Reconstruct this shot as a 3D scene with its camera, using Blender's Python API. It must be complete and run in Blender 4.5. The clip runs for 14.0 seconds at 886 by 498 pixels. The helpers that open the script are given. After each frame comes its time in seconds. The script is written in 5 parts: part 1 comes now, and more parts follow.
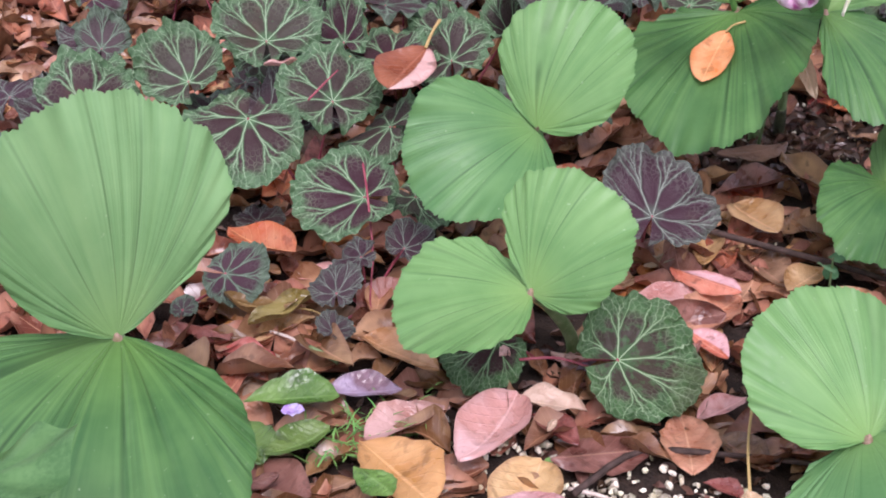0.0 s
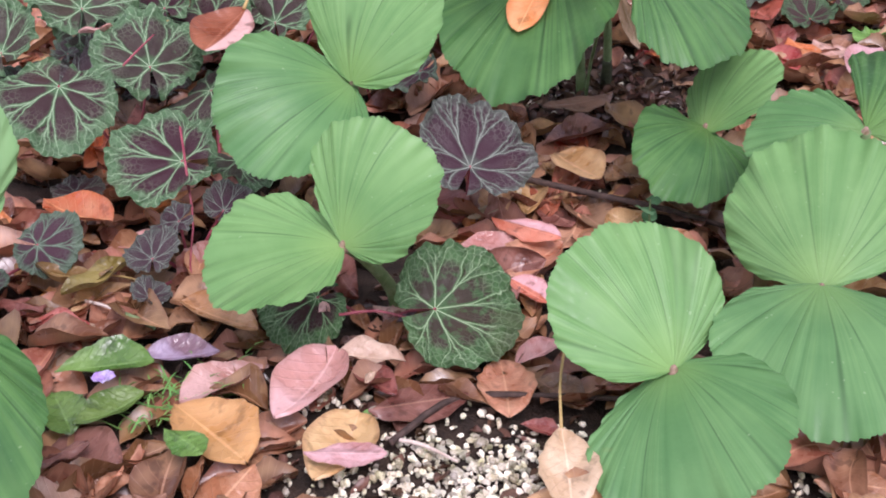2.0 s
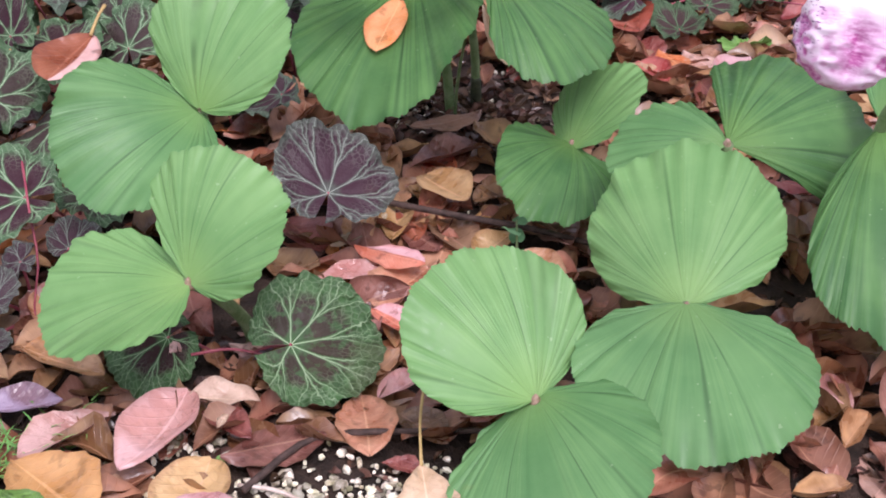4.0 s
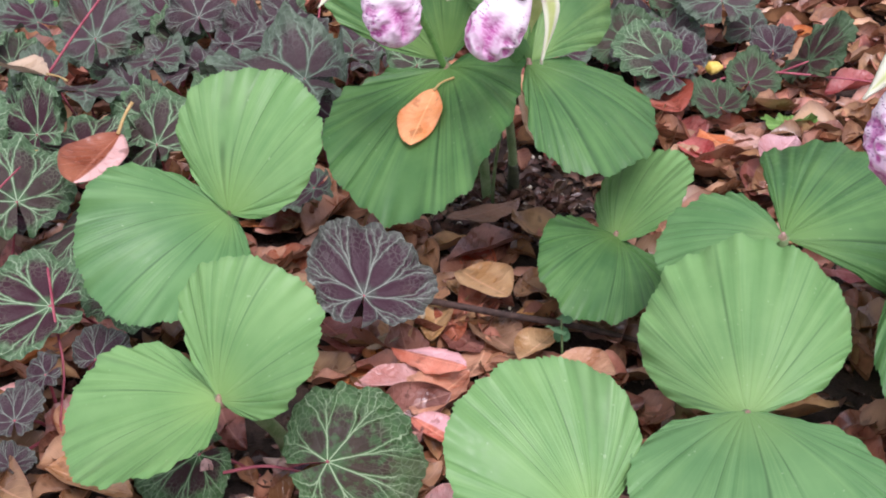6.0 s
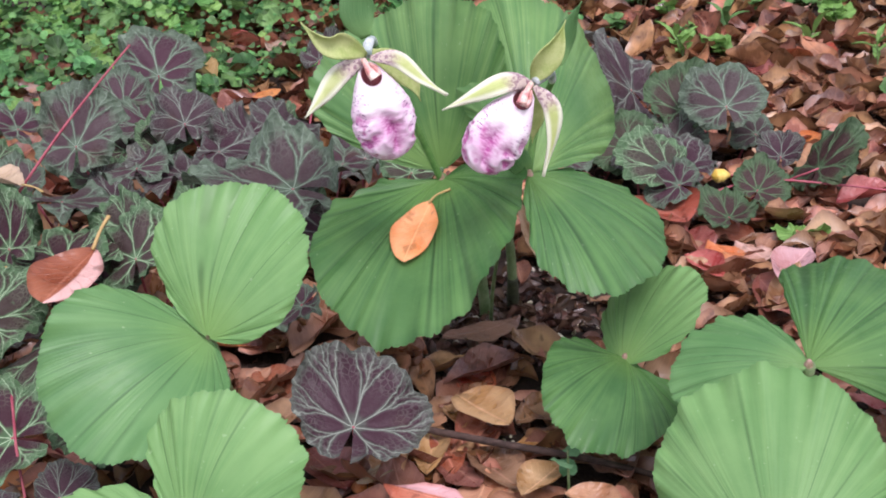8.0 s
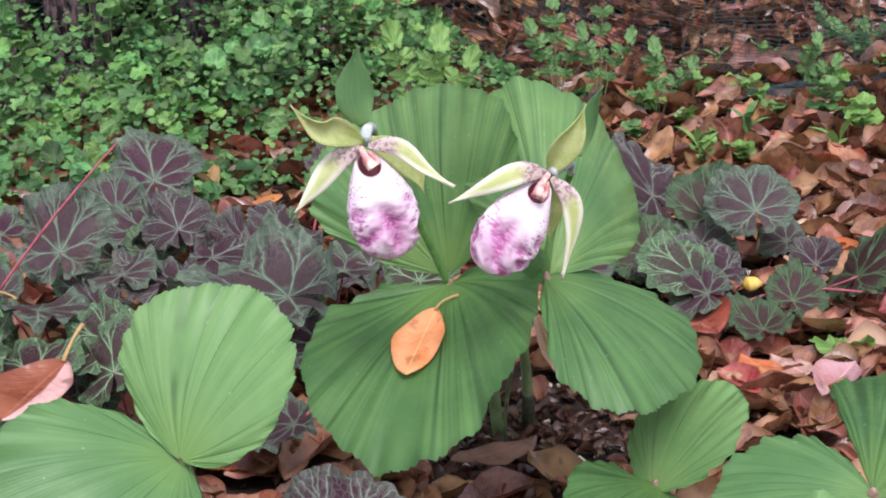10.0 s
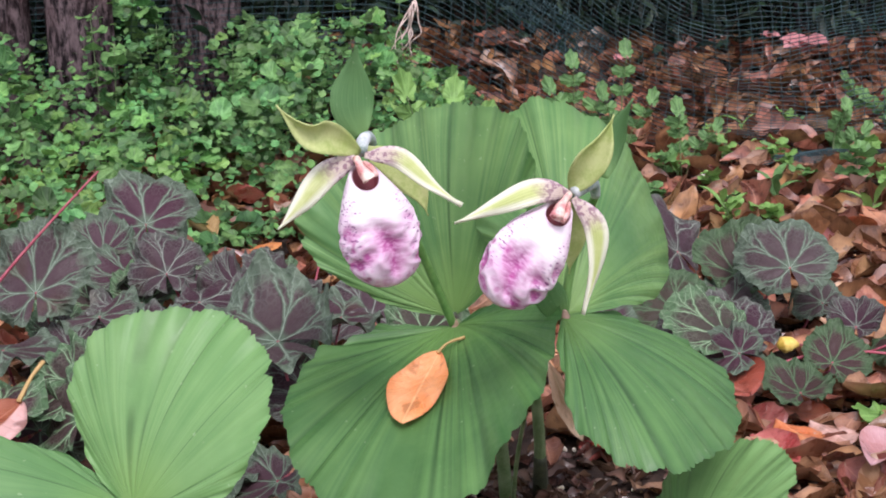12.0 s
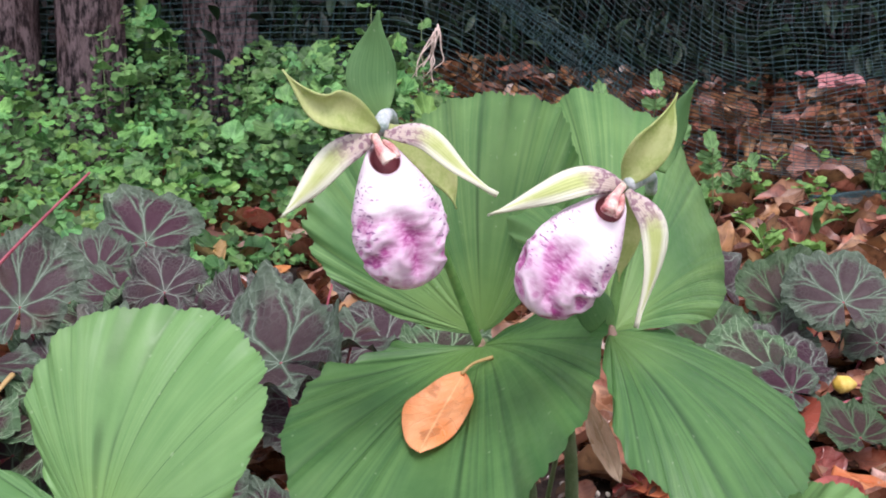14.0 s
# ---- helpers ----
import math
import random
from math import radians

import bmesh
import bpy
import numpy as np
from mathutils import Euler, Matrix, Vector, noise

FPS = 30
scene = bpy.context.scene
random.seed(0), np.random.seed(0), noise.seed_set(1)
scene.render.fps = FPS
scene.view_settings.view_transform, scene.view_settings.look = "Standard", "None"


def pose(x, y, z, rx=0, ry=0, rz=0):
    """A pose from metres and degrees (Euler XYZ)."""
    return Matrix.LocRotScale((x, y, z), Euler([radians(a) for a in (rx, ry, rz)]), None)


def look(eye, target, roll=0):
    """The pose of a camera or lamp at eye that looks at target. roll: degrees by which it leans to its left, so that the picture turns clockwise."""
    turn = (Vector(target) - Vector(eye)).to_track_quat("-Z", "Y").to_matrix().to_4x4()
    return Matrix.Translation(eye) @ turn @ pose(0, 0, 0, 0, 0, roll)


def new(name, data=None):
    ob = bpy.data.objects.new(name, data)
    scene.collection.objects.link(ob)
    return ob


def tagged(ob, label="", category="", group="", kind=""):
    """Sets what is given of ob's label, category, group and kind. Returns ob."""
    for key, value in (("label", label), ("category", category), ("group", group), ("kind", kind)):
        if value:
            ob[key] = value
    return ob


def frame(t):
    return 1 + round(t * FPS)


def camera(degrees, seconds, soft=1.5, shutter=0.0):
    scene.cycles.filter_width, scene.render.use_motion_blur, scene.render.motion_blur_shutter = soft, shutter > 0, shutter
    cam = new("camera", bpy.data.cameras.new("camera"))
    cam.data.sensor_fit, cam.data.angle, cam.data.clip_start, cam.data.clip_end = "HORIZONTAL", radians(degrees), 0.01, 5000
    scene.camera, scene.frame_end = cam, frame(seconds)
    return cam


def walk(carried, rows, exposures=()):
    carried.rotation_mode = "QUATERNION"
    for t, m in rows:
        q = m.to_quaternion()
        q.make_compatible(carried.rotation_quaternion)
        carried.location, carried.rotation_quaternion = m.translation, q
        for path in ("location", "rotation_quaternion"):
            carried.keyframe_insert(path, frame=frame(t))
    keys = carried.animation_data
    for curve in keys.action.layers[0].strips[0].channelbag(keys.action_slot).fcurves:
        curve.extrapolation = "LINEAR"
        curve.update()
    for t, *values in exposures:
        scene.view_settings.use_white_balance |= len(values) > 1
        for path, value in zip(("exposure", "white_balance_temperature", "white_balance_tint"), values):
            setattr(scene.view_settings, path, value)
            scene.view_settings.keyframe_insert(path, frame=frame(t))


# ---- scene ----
cam = camera(38.80, 14.0, 1.9)
PATH = [
    (0, (0.0768, -0.0578, 0.4796), (0.0215, 1.2399, -0.2706), -2.43),
    (0.5, (0.0856, -0.0604, 0.475), (0.0675, 1.2352, -0.2807), -2.42),
    (1, (0.0944, -0.064, 0.4702), (0.1055, 1.2298, -0.2887), -2.46),
    (1.5, (0.1061, -0.0645, 0.4636), (0.1453, 1.2243, -0.3029), -2.41),
    (2, (0.1209, -0.0621, 0.4591), (0.1982, 1.2211, -0.3139), -2.2),
    (2.5, (0.1307, -0.0577, 0.455), (0.2519, 1.2179, -0.3249), -1.92),
    (2.7, (0.1355, -0.0565, 0.4519), (0.2742, 1.218, -0.327), -1.8),
    (4.8, (0.1572, -0.0189, 0.4472), (0.3492, 1.2777, -0.2822), -2.11),
    (5, (0.1563, -0.0161, 0.4495), (0.345, 1.2867, -0.2696), -2.17),
    (5.5, (0.1554, -0.0092, 0.4501), (0.3285, 1.308, -0.2464), -2.95),
    (6, (0.1574, 0.0079, 0.4506), (0.3135, 1.3305, -0.2395), -3.97),
    (6.5, (0.1583, 0.0229, 0.4509), (0.3147, 1.356, -0.2188), -4.03),
    (7, (0.1593, 0.034, 0.4508), (0.3214, 1.3794, -0.1922), -4.0),
    (7.5, (0.1621, 0.0443, 0.4476), (0.3298, 1.3992, -0.1738), -4.28),
    (8, (0.1647, 0.0651, 0.4393), (0.3408, 1.435, -0.1458), -3.85),
    (8.5, (0.1634, 0.0798, 0.4326), (0.3461, 1.4678, -0.1058), -3.41),
    (9, (0.1668, 0.0979, 0.421), (0.348, 1.4978, -0.0863), -3.86),
    (9.2, (0.1707, 0.1061, 0.4185), (0.3508, 1.5105, -0.0768), -4.14),
    (11.5, (0.1839, 0.1923, 0.3633), (0.3455, 1.6345, -0.0164), -2.84),
    (12, (0.1894, 0.2103, 0.3536), (0.3573, 1.6575, -0.0032), -2.64),
    (12.5, (0.1898, 0.2314, 0.3414), (0.356, 1.6818, -0.0031), -2.13),
    (13, (0.1901, 0.2537, 0.3283), (0.3557, 1.7085, 0.0025), -1.71),
    (13.5, (0.1909, 0.2692, 0.3237), (0.3469, 1.7296, 0.0191), -1.56),
    (14, (0.1913, 0.2882, 0.3133), (0.3462, 1.7502, 0.0158), -1.35),
]
walk(cam, [(t, look(eye, target, roll)) for t, eye, target, roll in PATH], [(0.0, 1.04, 6200, 28), (5.0, 1.03, 6260, 27), (9.0, 1.01, 6350, 25), (14.0, 1.0, 6380, 25)])
SKY, SUN = 0.14, 1.5

# ---- light ----
world = bpy.data.worlds.new("sky")
scene.world = world
world.use_nodes = True
wn = world.node_tree.nodes
wl = world.node_tree.links
sky = wn.new("ShaderNodeTexSky")
sky.sky_type = "NISHITA"
sky.sun_disc = False
sky.sun_elevation = radians(62)
sky.sun_rotation = radians(200)
veil = wn.new("ShaderNodeHueSaturation")
veil.inputs["Saturation"].default_value = 0.3
wl.new(sky.outputs[0], veil.inputs["Color"])
wl.new(veil.outputs[0], wn["Background"].inputs["Color"])
wn["Background"].inputs["Strength"].default_value = SKY

sun_data = bpy.data.lights.new("sun", "SUN")
sun_data.energy, sun_data.angle, sun_data.color = SUN, radians(25), (1.0, 0.98, 0.96)
sun = new("sun", sun_data)
sun.matrix_world = look((0.9, -1.6, 4.0), (0.2, 0.9, 0))


# ---- node helpers ----
class Mat:
    """A small builder for node materials."""

    def __init__(self, name, roughness=0.5, specular=0.4):
        self.m = bpy.data.materials.new(name)
        self.m.use_nodes = True
        self.n, self.l = self.m.node_tree.nodes, self.m.node_tree.links
        self.b = self.n["Principled BSDF"]
        self.b.inputs["Roughness"].default_value = roughness
        self.b.inputs["Specular IOR Level"].default_value = specular

    def node(self, kind, **inputs):
        nd = self.n.new(kind)
        for k, v in inputs.items():
            self.put(nd.inputs[k.replace("_", " ")], v)
        return nd

    def put(self, socket, v):
        if hasattr(v, "is_output"):
            self.l.new(v, socket)
        else:
            socket.default_value = v

    def math(self, op, a, b=0.0, clamp=False):
        nd = self.n.new("ShaderNodeMath")
        nd.operation, nd.use_clamp = op, clamp
        self.put(nd.inputs[0], a)
        self.put(nd.inputs[1], b)
        return nd.outputs[0]

    def coord(self, which="Object"):
        return self.n.new("ShaderNodeTexCoord").outputs[which]

    def uv(self):
        nd = self.node("ShaderNodeSeparateXYZ", Vector=self.coord("UV"))
        return nd.outputs[0], nd.outputs[1]

    def noise(self, vec, scale, detail=4.0, rough=0.55):
        nd = self.node("ShaderNodeTexNoise", Vector=vec, Scale=scale, Detail=detail, Roughness=rough)
        return nd.outputs["Fac"]

    def step(self, v, lo, hi, a=0.0, b=1.0):
        nd = self.n.new("ShaderNodeMapRange")
        nd.interpolation_type = "SMOOTHSTEP"
        for k, x in zip(("Value", "From Min", "From Max", "To Min", "To Max"), (v, lo, hi, a, b)):
            self.put(nd.inputs[k], x)
        return nd.outputs[0]

    def mix(self, f, a, b, kind="MIX"):
        nd = self.n.new("ShaderNodeMix")
        nd.data_type, nd.blend_type = "RGBA", kind
        self.put(nd.inputs[0], f)
        for i, c in ((6, a), (7, b)):
            self.put(nd.inputs[i], c if hasattr(c, "is_output") else (*c, 1.0))
        return nd.outputs[2]

    def bump(self, h, strength=0.3, dist=0.001):
        nd = self.node("ShaderNodeBump", Height=h, Strength=strength, Distance=dist)
        self.l.new(nd.outputs[0], self.b.inputs["Normal"])

    def color(self, c):
        self.put(self.b.inputs["Base Color"], c if hasattr(c, "is_output") else (*c, 1.0))

    def thin(self, c, amount=0.25):
        """Light that passes through a leaf."""
        tr = self.node("ShaderNodeBsdfTranslucent")
        self.put(tr.inputs["Color"], c if hasattr(c, "is_output") else (*c, 1.0))
        mx = self.node("ShaderNodeMixShader", Fac=amount)
        self.l.new(self.b.outputs[0], mx.inputs[1])
        self.l.new(tr.outputs[0], mx.inputs[2])
        self.l.new(mx.outputs[0], self.n["Material Output"].inputs["Surface"])


PLEATS = 15


def orchid_leaf_material(name, pale, deep, lined=0.05, streak=0.5):
    """Pleated leaf: fine lengthwise lines, shade painted dark into the fold creases, yellower towards its base."""
    a = Mat(name, 0.42, 0.40)
    u, v = a.uv()
    pos = a.coord("Object")
    big = a.noise(pos, 24.0, 3.0)
    fine = a.noise(pos, 260.0, 3.0)
    fold = a.math("MULTIPLY", u, float(PLEATS))
    valley = a.math("MULTIPLY", a.math("ABSOLUTE", a.math("SUBTRACT", a.math("FRACT", fold), 0.5)), 2.0)
    lines = a.math("MULTIPLY", a.math("ADD", a.math("COSINE", a.math("MULTIPLY", fold, 2 * math.pi * 6)), 1.0), 0.5)

    def along(across, length, seed):
        vec = a.node("ShaderNodeCombineXYZ", X=a.math("MULTIPLY", u, across), Y=a.math("MULTIPLY", v, length), Z=seed)
        return a.noise(vec.outputs[0], 1.0, 3.0)

    broad, thin_ = along(42.0, 1.1, 0.0), along(190.0, 1.6, 5.0)
    f = a.math("ADD", a.math("MULTIPLY", big, 0.45), a.math("ADD", a.math("MULTIPLY", broad, 0.2 + streak * 0.5), a.math("MULTIPLY", thin_, streak * 0.55)))
    mid = 0.225 + (0.2 + streak * 1.05) * 0.5
    c = a.mix(a.step(f, mid - 0.20, mid + 0.20), deep, pale)
    light = (min(1.0, pale[0] * 1.35 + 0.03), min(1.0, pale[1] * 1.22 + 0.03), pale[2] * 1.1)
    c = a.mix(a.math("MULTIPLY", a.math("MULTIPLY", lines, a.step(v, 0.12, 0.4)), 0.03 + lined), c, tuple(x * 0.7 for x in deep))
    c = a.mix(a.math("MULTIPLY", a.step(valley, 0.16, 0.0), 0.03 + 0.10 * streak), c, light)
    # fold shading put into the colour: darker lines along the pleat valleys
    crease_shade = a.math("MULTIPLY", a.step(valley, 0.84, 1.0), a.math("MULTIPLY", a.step(broad, 0.38, 0.55), a.step(v, 1.0, 0.55, 0.45, 0.85)))
    c = a.mix(crease_shade, c, tuple(x * 0.55 for x in deep))
    c = a.mix(a.math("MULTIPLY", a.step(v, 0.42, 0.02), 0.45), c, light)
    c = a.mix(a.math("MULTIPLY", a.step(v, 0.955, 0.995), 0.22), c, tuple(x * 0.8 for x in deep))
    specks = a.step(a.noise(pos, 330.0, 1.0), 0.74, 0.8)
    c = a.mix(a.math("MULTIPLY", specks, 0.25), c, (0.5, 0.62, 0.4))
    spoiled = a.math("MULTIPLY", a.step(a.noise(pos, 30.0, 2.0), 0.74, 0.80), 0.35)
    c = a.mix(spoiled, c, (0.30, 0.26, 0.08))
    a.color(c)
    a.put(a.b.inputs["Roughness"], a.step(fine, 0.2, 0.8, 0.36, 0.56))
    h = a.math("ADD", a.math("MULTIPLY", lines, 0.15), a.math("MULTIPLY", thin_, 1.1 * streak))
    a.bump(a.math("ADD", h, a.math("MULTIPLY", fine, 0.4)), 0.40, 0.0012)
    a.thin(c, 0.22)
    return a.m




def strawberry_leaf_material(name, green, dark, vein, mesh=0.2, patchy=0.0, rim=0.80, bright=0.9):
    """Round saxifrage leaf: forking pale veins, maroon fields between them, green rim."""
    a = Mat(name, 0.52, 0.24)
    u, v = a.uv()
    pos = a.coord("Object")
    rnd = a.node("ShaderNodeObjectInfo").outputs["Random"]
    shift = a.math("MULTIPLY", rnd, 37.0)
    wob = a.math("MULTIPLY", a.math("SUBTRACT", a.noise(pos, 48.0, 2.0), 0.5), 0.075)
    wob = a.math("ADD", wob, a.math("MULTIPLY", a.math("SUBTRACT", a.noise(pos, 210.0, 2.0), 0.5), 0.022))
    ang = a.math("MULTIPLY", a.math("ADD", u, a.math("MULTIPLY", wob, v)), 7.0)
    side = a.math("SUBTRACT", a.math("FRACT", ang), 0.5)
    reach = a.math("MULTIPLY", v, 1.7)

    def fork(start, slope):
        """Distance to a side vein that leaves the main vein at start."""
        off = a.math("ABSOLUTE", a.math("SUBTRACT", side, a.math("MULTIPLY", a.math("SUBTRACT", v, start), slope)))
        return a.math("MULTIPLY", a.math("ADD", off, a.step(v, start - 0.03, start + 0.02, 1.0, 0.0)), reach)

    d0 = a.math("MULTIPLY", a.math("ABSOLUTE", side), reach)
    forks = [fork(0.30, 0.56), fork(0.42, -0.66), fork(0.62, 0.62), fork(0.72, -0.8)]
    lines = a.math("MULTIPLY", a.step(d0, 0.004, 0.026, 1.0, 0.0), a.step(v, 0.0, 1.0, 1.0, 0.55))
    dist = d0
    for k, d in enumerate(forks):
        w = 0.020 if k < 2 else 0.015
        lines = a.math("MAXIMUM", lines, a.math("MULTIPLY", a.step(d, 0.003, w, 1.0, 0.0), 0.72 if k < 2 else 0.55))
        dist = a.math("MINIMUM", dist, d)
    p = a.node("ShaderNodeCombineXYZ", X=a.math("MULTIPLY", u, 48.0), Y=a.math("ADD", a.math("MULTIPLY", v, 12.0), shift), Z=shift)
    cell = a.n.new("ShaderNodeTexVoronoi")
    cell.feature = "DISTANCE_TO_EDGE"
    a.put(cell.inputs["Vector"], p.outputs[0])
    a.put(cell.inputs["Scale"], 1.0)
    net = a.math("MULTIPLY", a.step(cell.outputs["Distance"], 0.0, 0.14, 1.0, 0.0), a.step(v, 0.35, 0.8))
    blot = a.noise(pos, 130.0, 4.0, 0.65)
    edge = a.math("ADD", v, a.math("MULTIPLY", a.math("SUBTRACT", blot, 0.5), 0.22))
    field = a.math("MULTIPLY", a.step(a.math("ADD", dist, a.math("MULTIPLY", a.math("SUBTRACT", blot, 0.5), 0.05)), 0.028, 0.070), a.math("MULTIPLY", a.step(v, 0.10, 0.22), a.step(edge, rim + 0.13, rim - 0.05)))
    field = a.math("MULTIPLY", field, a.step(a.math("ADD", blot, a.math("MULTIPLY", rnd, 0.2)), 0.24 + patchy, 0.42 + patchy))
    grain = a.noise(pos, 420.0, 3.0)
    base = a.mix(a.step(blot, 0.3, 0.7), tuple(x * 0.58 for x in green), green)
    c = a.mix(a.math("MULTIPLY", field, a.step(rnd, 0.0, 1.0, 0.8, 1.0)), base, dark)
    c = a.mix(a.math("MULTIPLY", net, mesh), c, vein)
    c = a.mix(a.math("MULTIPLY", lines, bright), c, vein)
    c = a.mix(a.math("MULTIPLY", a.step(a.noise(pos, 17.0, 2.0), 0.60, 0.72), 0.30), c, (0.09, 0.055, 0.03))
    a.color(c)
    a.put(a.b.inputs["Roughness"], a.step(grain, 0.3, 0.7, 0.42, 0.62))
    h = a.math("SUBTRACT", a.math("ADD", a.math("MULTIPLY", grain, 0.5), a.math("MULTIPLY", a.step(dist, 0.0, 0.12), 0.9)), a.math("MULTIPLY", net, 0.4))
    a.bump(h, 0.55, 0.0018)
    a.thin(c, 0.12)
    return a.m




def dead_leaf_material(name, c1, c2, rough=0.33, islands=False, half=None, steady=0):
    a = Mat(name, rough, 0.65)
    u, v = a.uv()
    pos = a.coord("Object")
    if islands:
        rnd = a.node("ShaderNodeNewGeometry").outputs["Random Per Island"]
    else:
        rnd = a.node("ShaderNodeObjectInfo").outputs["Random"]
    spread = 0.75 if islands else 0.4 if steady < 1 else 0.0
    # single leaves are one unit long before scaling; the joined litter is in metres
    mp = a.node("ShaderNodeMapping", Vector=pos)
    mp.inputs["Scale"].default_value = (1, 1, 1) if islands else (0.05, 0.05, 0.05)
    at = a.node("ShaderNodeVectorMath")
    at.operation = "ADD"
    a.put(at.inputs[0], mp.outputs[0])
    sh = a.node("ShaderNodeCombineXYZ", X=a.math("MULTIPLY", rnd, 9.0), Y=a.math("MULTIPLY", rnd, 5.0))
    a.l.new(sh.outputs[0], at.inputs[1])
    p = at.outputs[0]
    blot = a.noise(p, 40.0, 3.0, 0.55)
    grain = a.noise(p, 500.0, 2.0)
    c = a.mix(a.step(blot, 0.34, 0.66), c1, c2)
    if half:
        c = a.mix(a.step(a.math("ADD", u, a.math("MULTIPLY", blot, 0.12)), 0.66, 0.72), c, half)
    c = a.mix(a.math("MULTIPLY", a.step(a.noise(p, 90.0, 3.0), 0.58, 0.68), 0.55), c, tuple(x * 0.4 for x in c1))
    hue = a.node("ShaderNodeHueSaturation", Color=c)
    a.put(hue.inputs["Value"], a.math("ADD", a.math("MULTIPLY", rnd, spread), 0.95 - spread / 2))
    a.put(hue.inputs["Hue"], a.step(a.math("FRACT", a.math("MULTIPLY", rnd, 7.3)), 0.0, 1.0, 0.482 if steady < 1 else 0.5, 0.520 if steady < 1 else 0.5))
    c = hue.outputs[0]
    mid = a.step(a.math("ABSOLUTE", a.math("SUBTRACT", u, 0.5)), 0.012, 0.03, 1.0, 0.0)
    side = a.math("FRACT", a.math("MULTIPLY", a.math("SUBTRACT", v, a.math("MULTIPLY", a.math("ABSOLUTE", a.math("SUBTRACT", u, 0.5)), 0.5)), 9.0))
    rib = a.step(a.math("ABSOLUTE", a.math("SUBTRACT", side, 0.5)), 0.02, 0.07, 1.0, 0.0)
    margin = a.step(a.math("ADD", a.math("ABSOLUTE", a.math("SUBTRACT", u, 0.5)), a.math("MULTIPLY", blot, 0.22)), 0.50, 0.62)
    c = a.mix(a.math("MULTIPLY", margin, 0.5), c, tuple(x * 0.7 for x in c1))
    c = a.mix(a.math("MULTIPLY", mid, 0.45), c, tuple(min(1, x * 1.3 + 0.06) for x in c2))
    c = a.mix(a.math("MULTIPLY", rib, 0.14), c, tuple(min(1, x * 1.2 + 0.04) for x in c2))
    a.color(c)
    a.put(a.b.inputs["Roughness"], a.step(blot, 0.3, 0.7, rough - 0.14, rough + 0.2))
    h = a.math("ADD", a.math("MULTIPLY", blot, 0.8), a.math("ADD", a.math("MULTIPLY", grain, 0.06), a.math("MULTIPLY", rib, 0.25)))
    a.bump(h, 0.45, 0.0015 if islands else 0.025)
    a.thin(c, 0.12)
    return a.m


def plain_material(name, c1, c2, scale=40.0, rough=0.6, bump=0.3, dist=0.002, islands=False, thin=0.0, spread=0.3):
    a = Mat(name, rough, 0.35)
    pos = a.coord("Object")
    big = a.noise(pos, scale, 4.0)
    fine = a.noise(pos, scale * 9, 3.0)
    c = a.mix(a.step(a.math("ADD", a.math("MULTIPLY", big, 0.7), a.math("MULTIPLY", fine, 0.3)), 0.36, 0.64), c1, c2)
    if islands:
        rnd = a.node("ShaderNodeNewGeometry").outputs["Random Per Island"]
        hue = a.node("ShaderNodeHueSaturation", Color=c)
        a.put(hue.inputs["Value"], a.step(rnd, 0.0, 1.0, 1 - spread, 1 + spread))
        a.put(hue.inputs["Hue"], a.step(a.math("FRACT", a.math("MULTIPLY", rnd, 5.7)), 0.0, 1.0, 0.48, 0.52))
        c = hue.outputs[0]
    a.color(c)
    a.bump(a.math("ADD", big, a.math("MULTIPLY", fine, 0.5)), bump, dist)
    if thin:
        a.thin(c, thin)
    return a.m


def lip_material():
    """Pouch of the slipper flower: white to pink, magenta in the folds, purple specks."""
    a = Mat("lip_pink", 0.42, 0.32)
    u, v = a.uv()
    pos = a.coord("Object")
    flush = a.node("ShaderNodeAttribute")
    flush.attribute_name = "flush"
    fold = flush.outputs["Fac"]
    big = a.noise(pos, 70.0, 3.0)
    c = a.mix(a.step(big, 0.40, 0.70), (0.92, 0.84, 0.88), (0.87, 0.68, 0.80))
    c = a.mix(a.math("MULTIPLY", a.step(a.math("ADD", v, a.math("MULTIPLY", big, 0.4)), 0.5, 0.95), 0.26), c, (0.82, 0.52, 0.74))
    off = a.math("ABSOLUTE", a.math("SUBTRACT", u, 0.5))
    streaks = a.node("ShaderNodeCombineXYZ", X=a.math("MULTIPLY", u, 26.0), Y=a.math("MULTIPLY", v, 40.0), Z=a.math("MULTIPLY", big, 5.0))
    fibre = a.noise(streaks.outputs[0], 1.0, 4.0, 0.65)
    tint = a.math("MULTIPLY", fold, a.step(fibre, 0.30, 0.62))
    c = a.mix(a.math("MULTIPLY", fold, 0.60), c, (0.72, 0.25, 0.58))
    c = a.mix(a.math("MULTIPLY", tint, 0.90), c, (0.44, 0.045, 0.26))
    dashes = a.node("ShaderNodeCombineXYZ", X=a.math("MULTIPLY", u, 34.0), Y=a.math("MULTIPLY", v, 46.0), Z=3.0)
    spot = a.math("MULTIPLY", a.step(a.noise(dashes.outputs[0], 1.0, 1.0), 0.60, 0.64), a.math("MULTIPLY", a.step(off, 0.06, 0.14), a.math("MULTIPLY", a.step(v, 0.16, 0.26), a.step(v, 0.85, 0.65))))
    c = a.mix(a.math("MULTIPLY", spot, 0.85), c, (0.24, 0.05, 0.22))
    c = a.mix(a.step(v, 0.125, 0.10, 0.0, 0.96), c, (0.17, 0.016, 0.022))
    a.color(c)
    a.bump(a.math("ADD", a.noise(pos, 320.0, 3.0), a.math("MULTIPLY", fibre, 1.2)), 0.22, 0.0014)
    a.thin(c, 0.20)
    return a.m





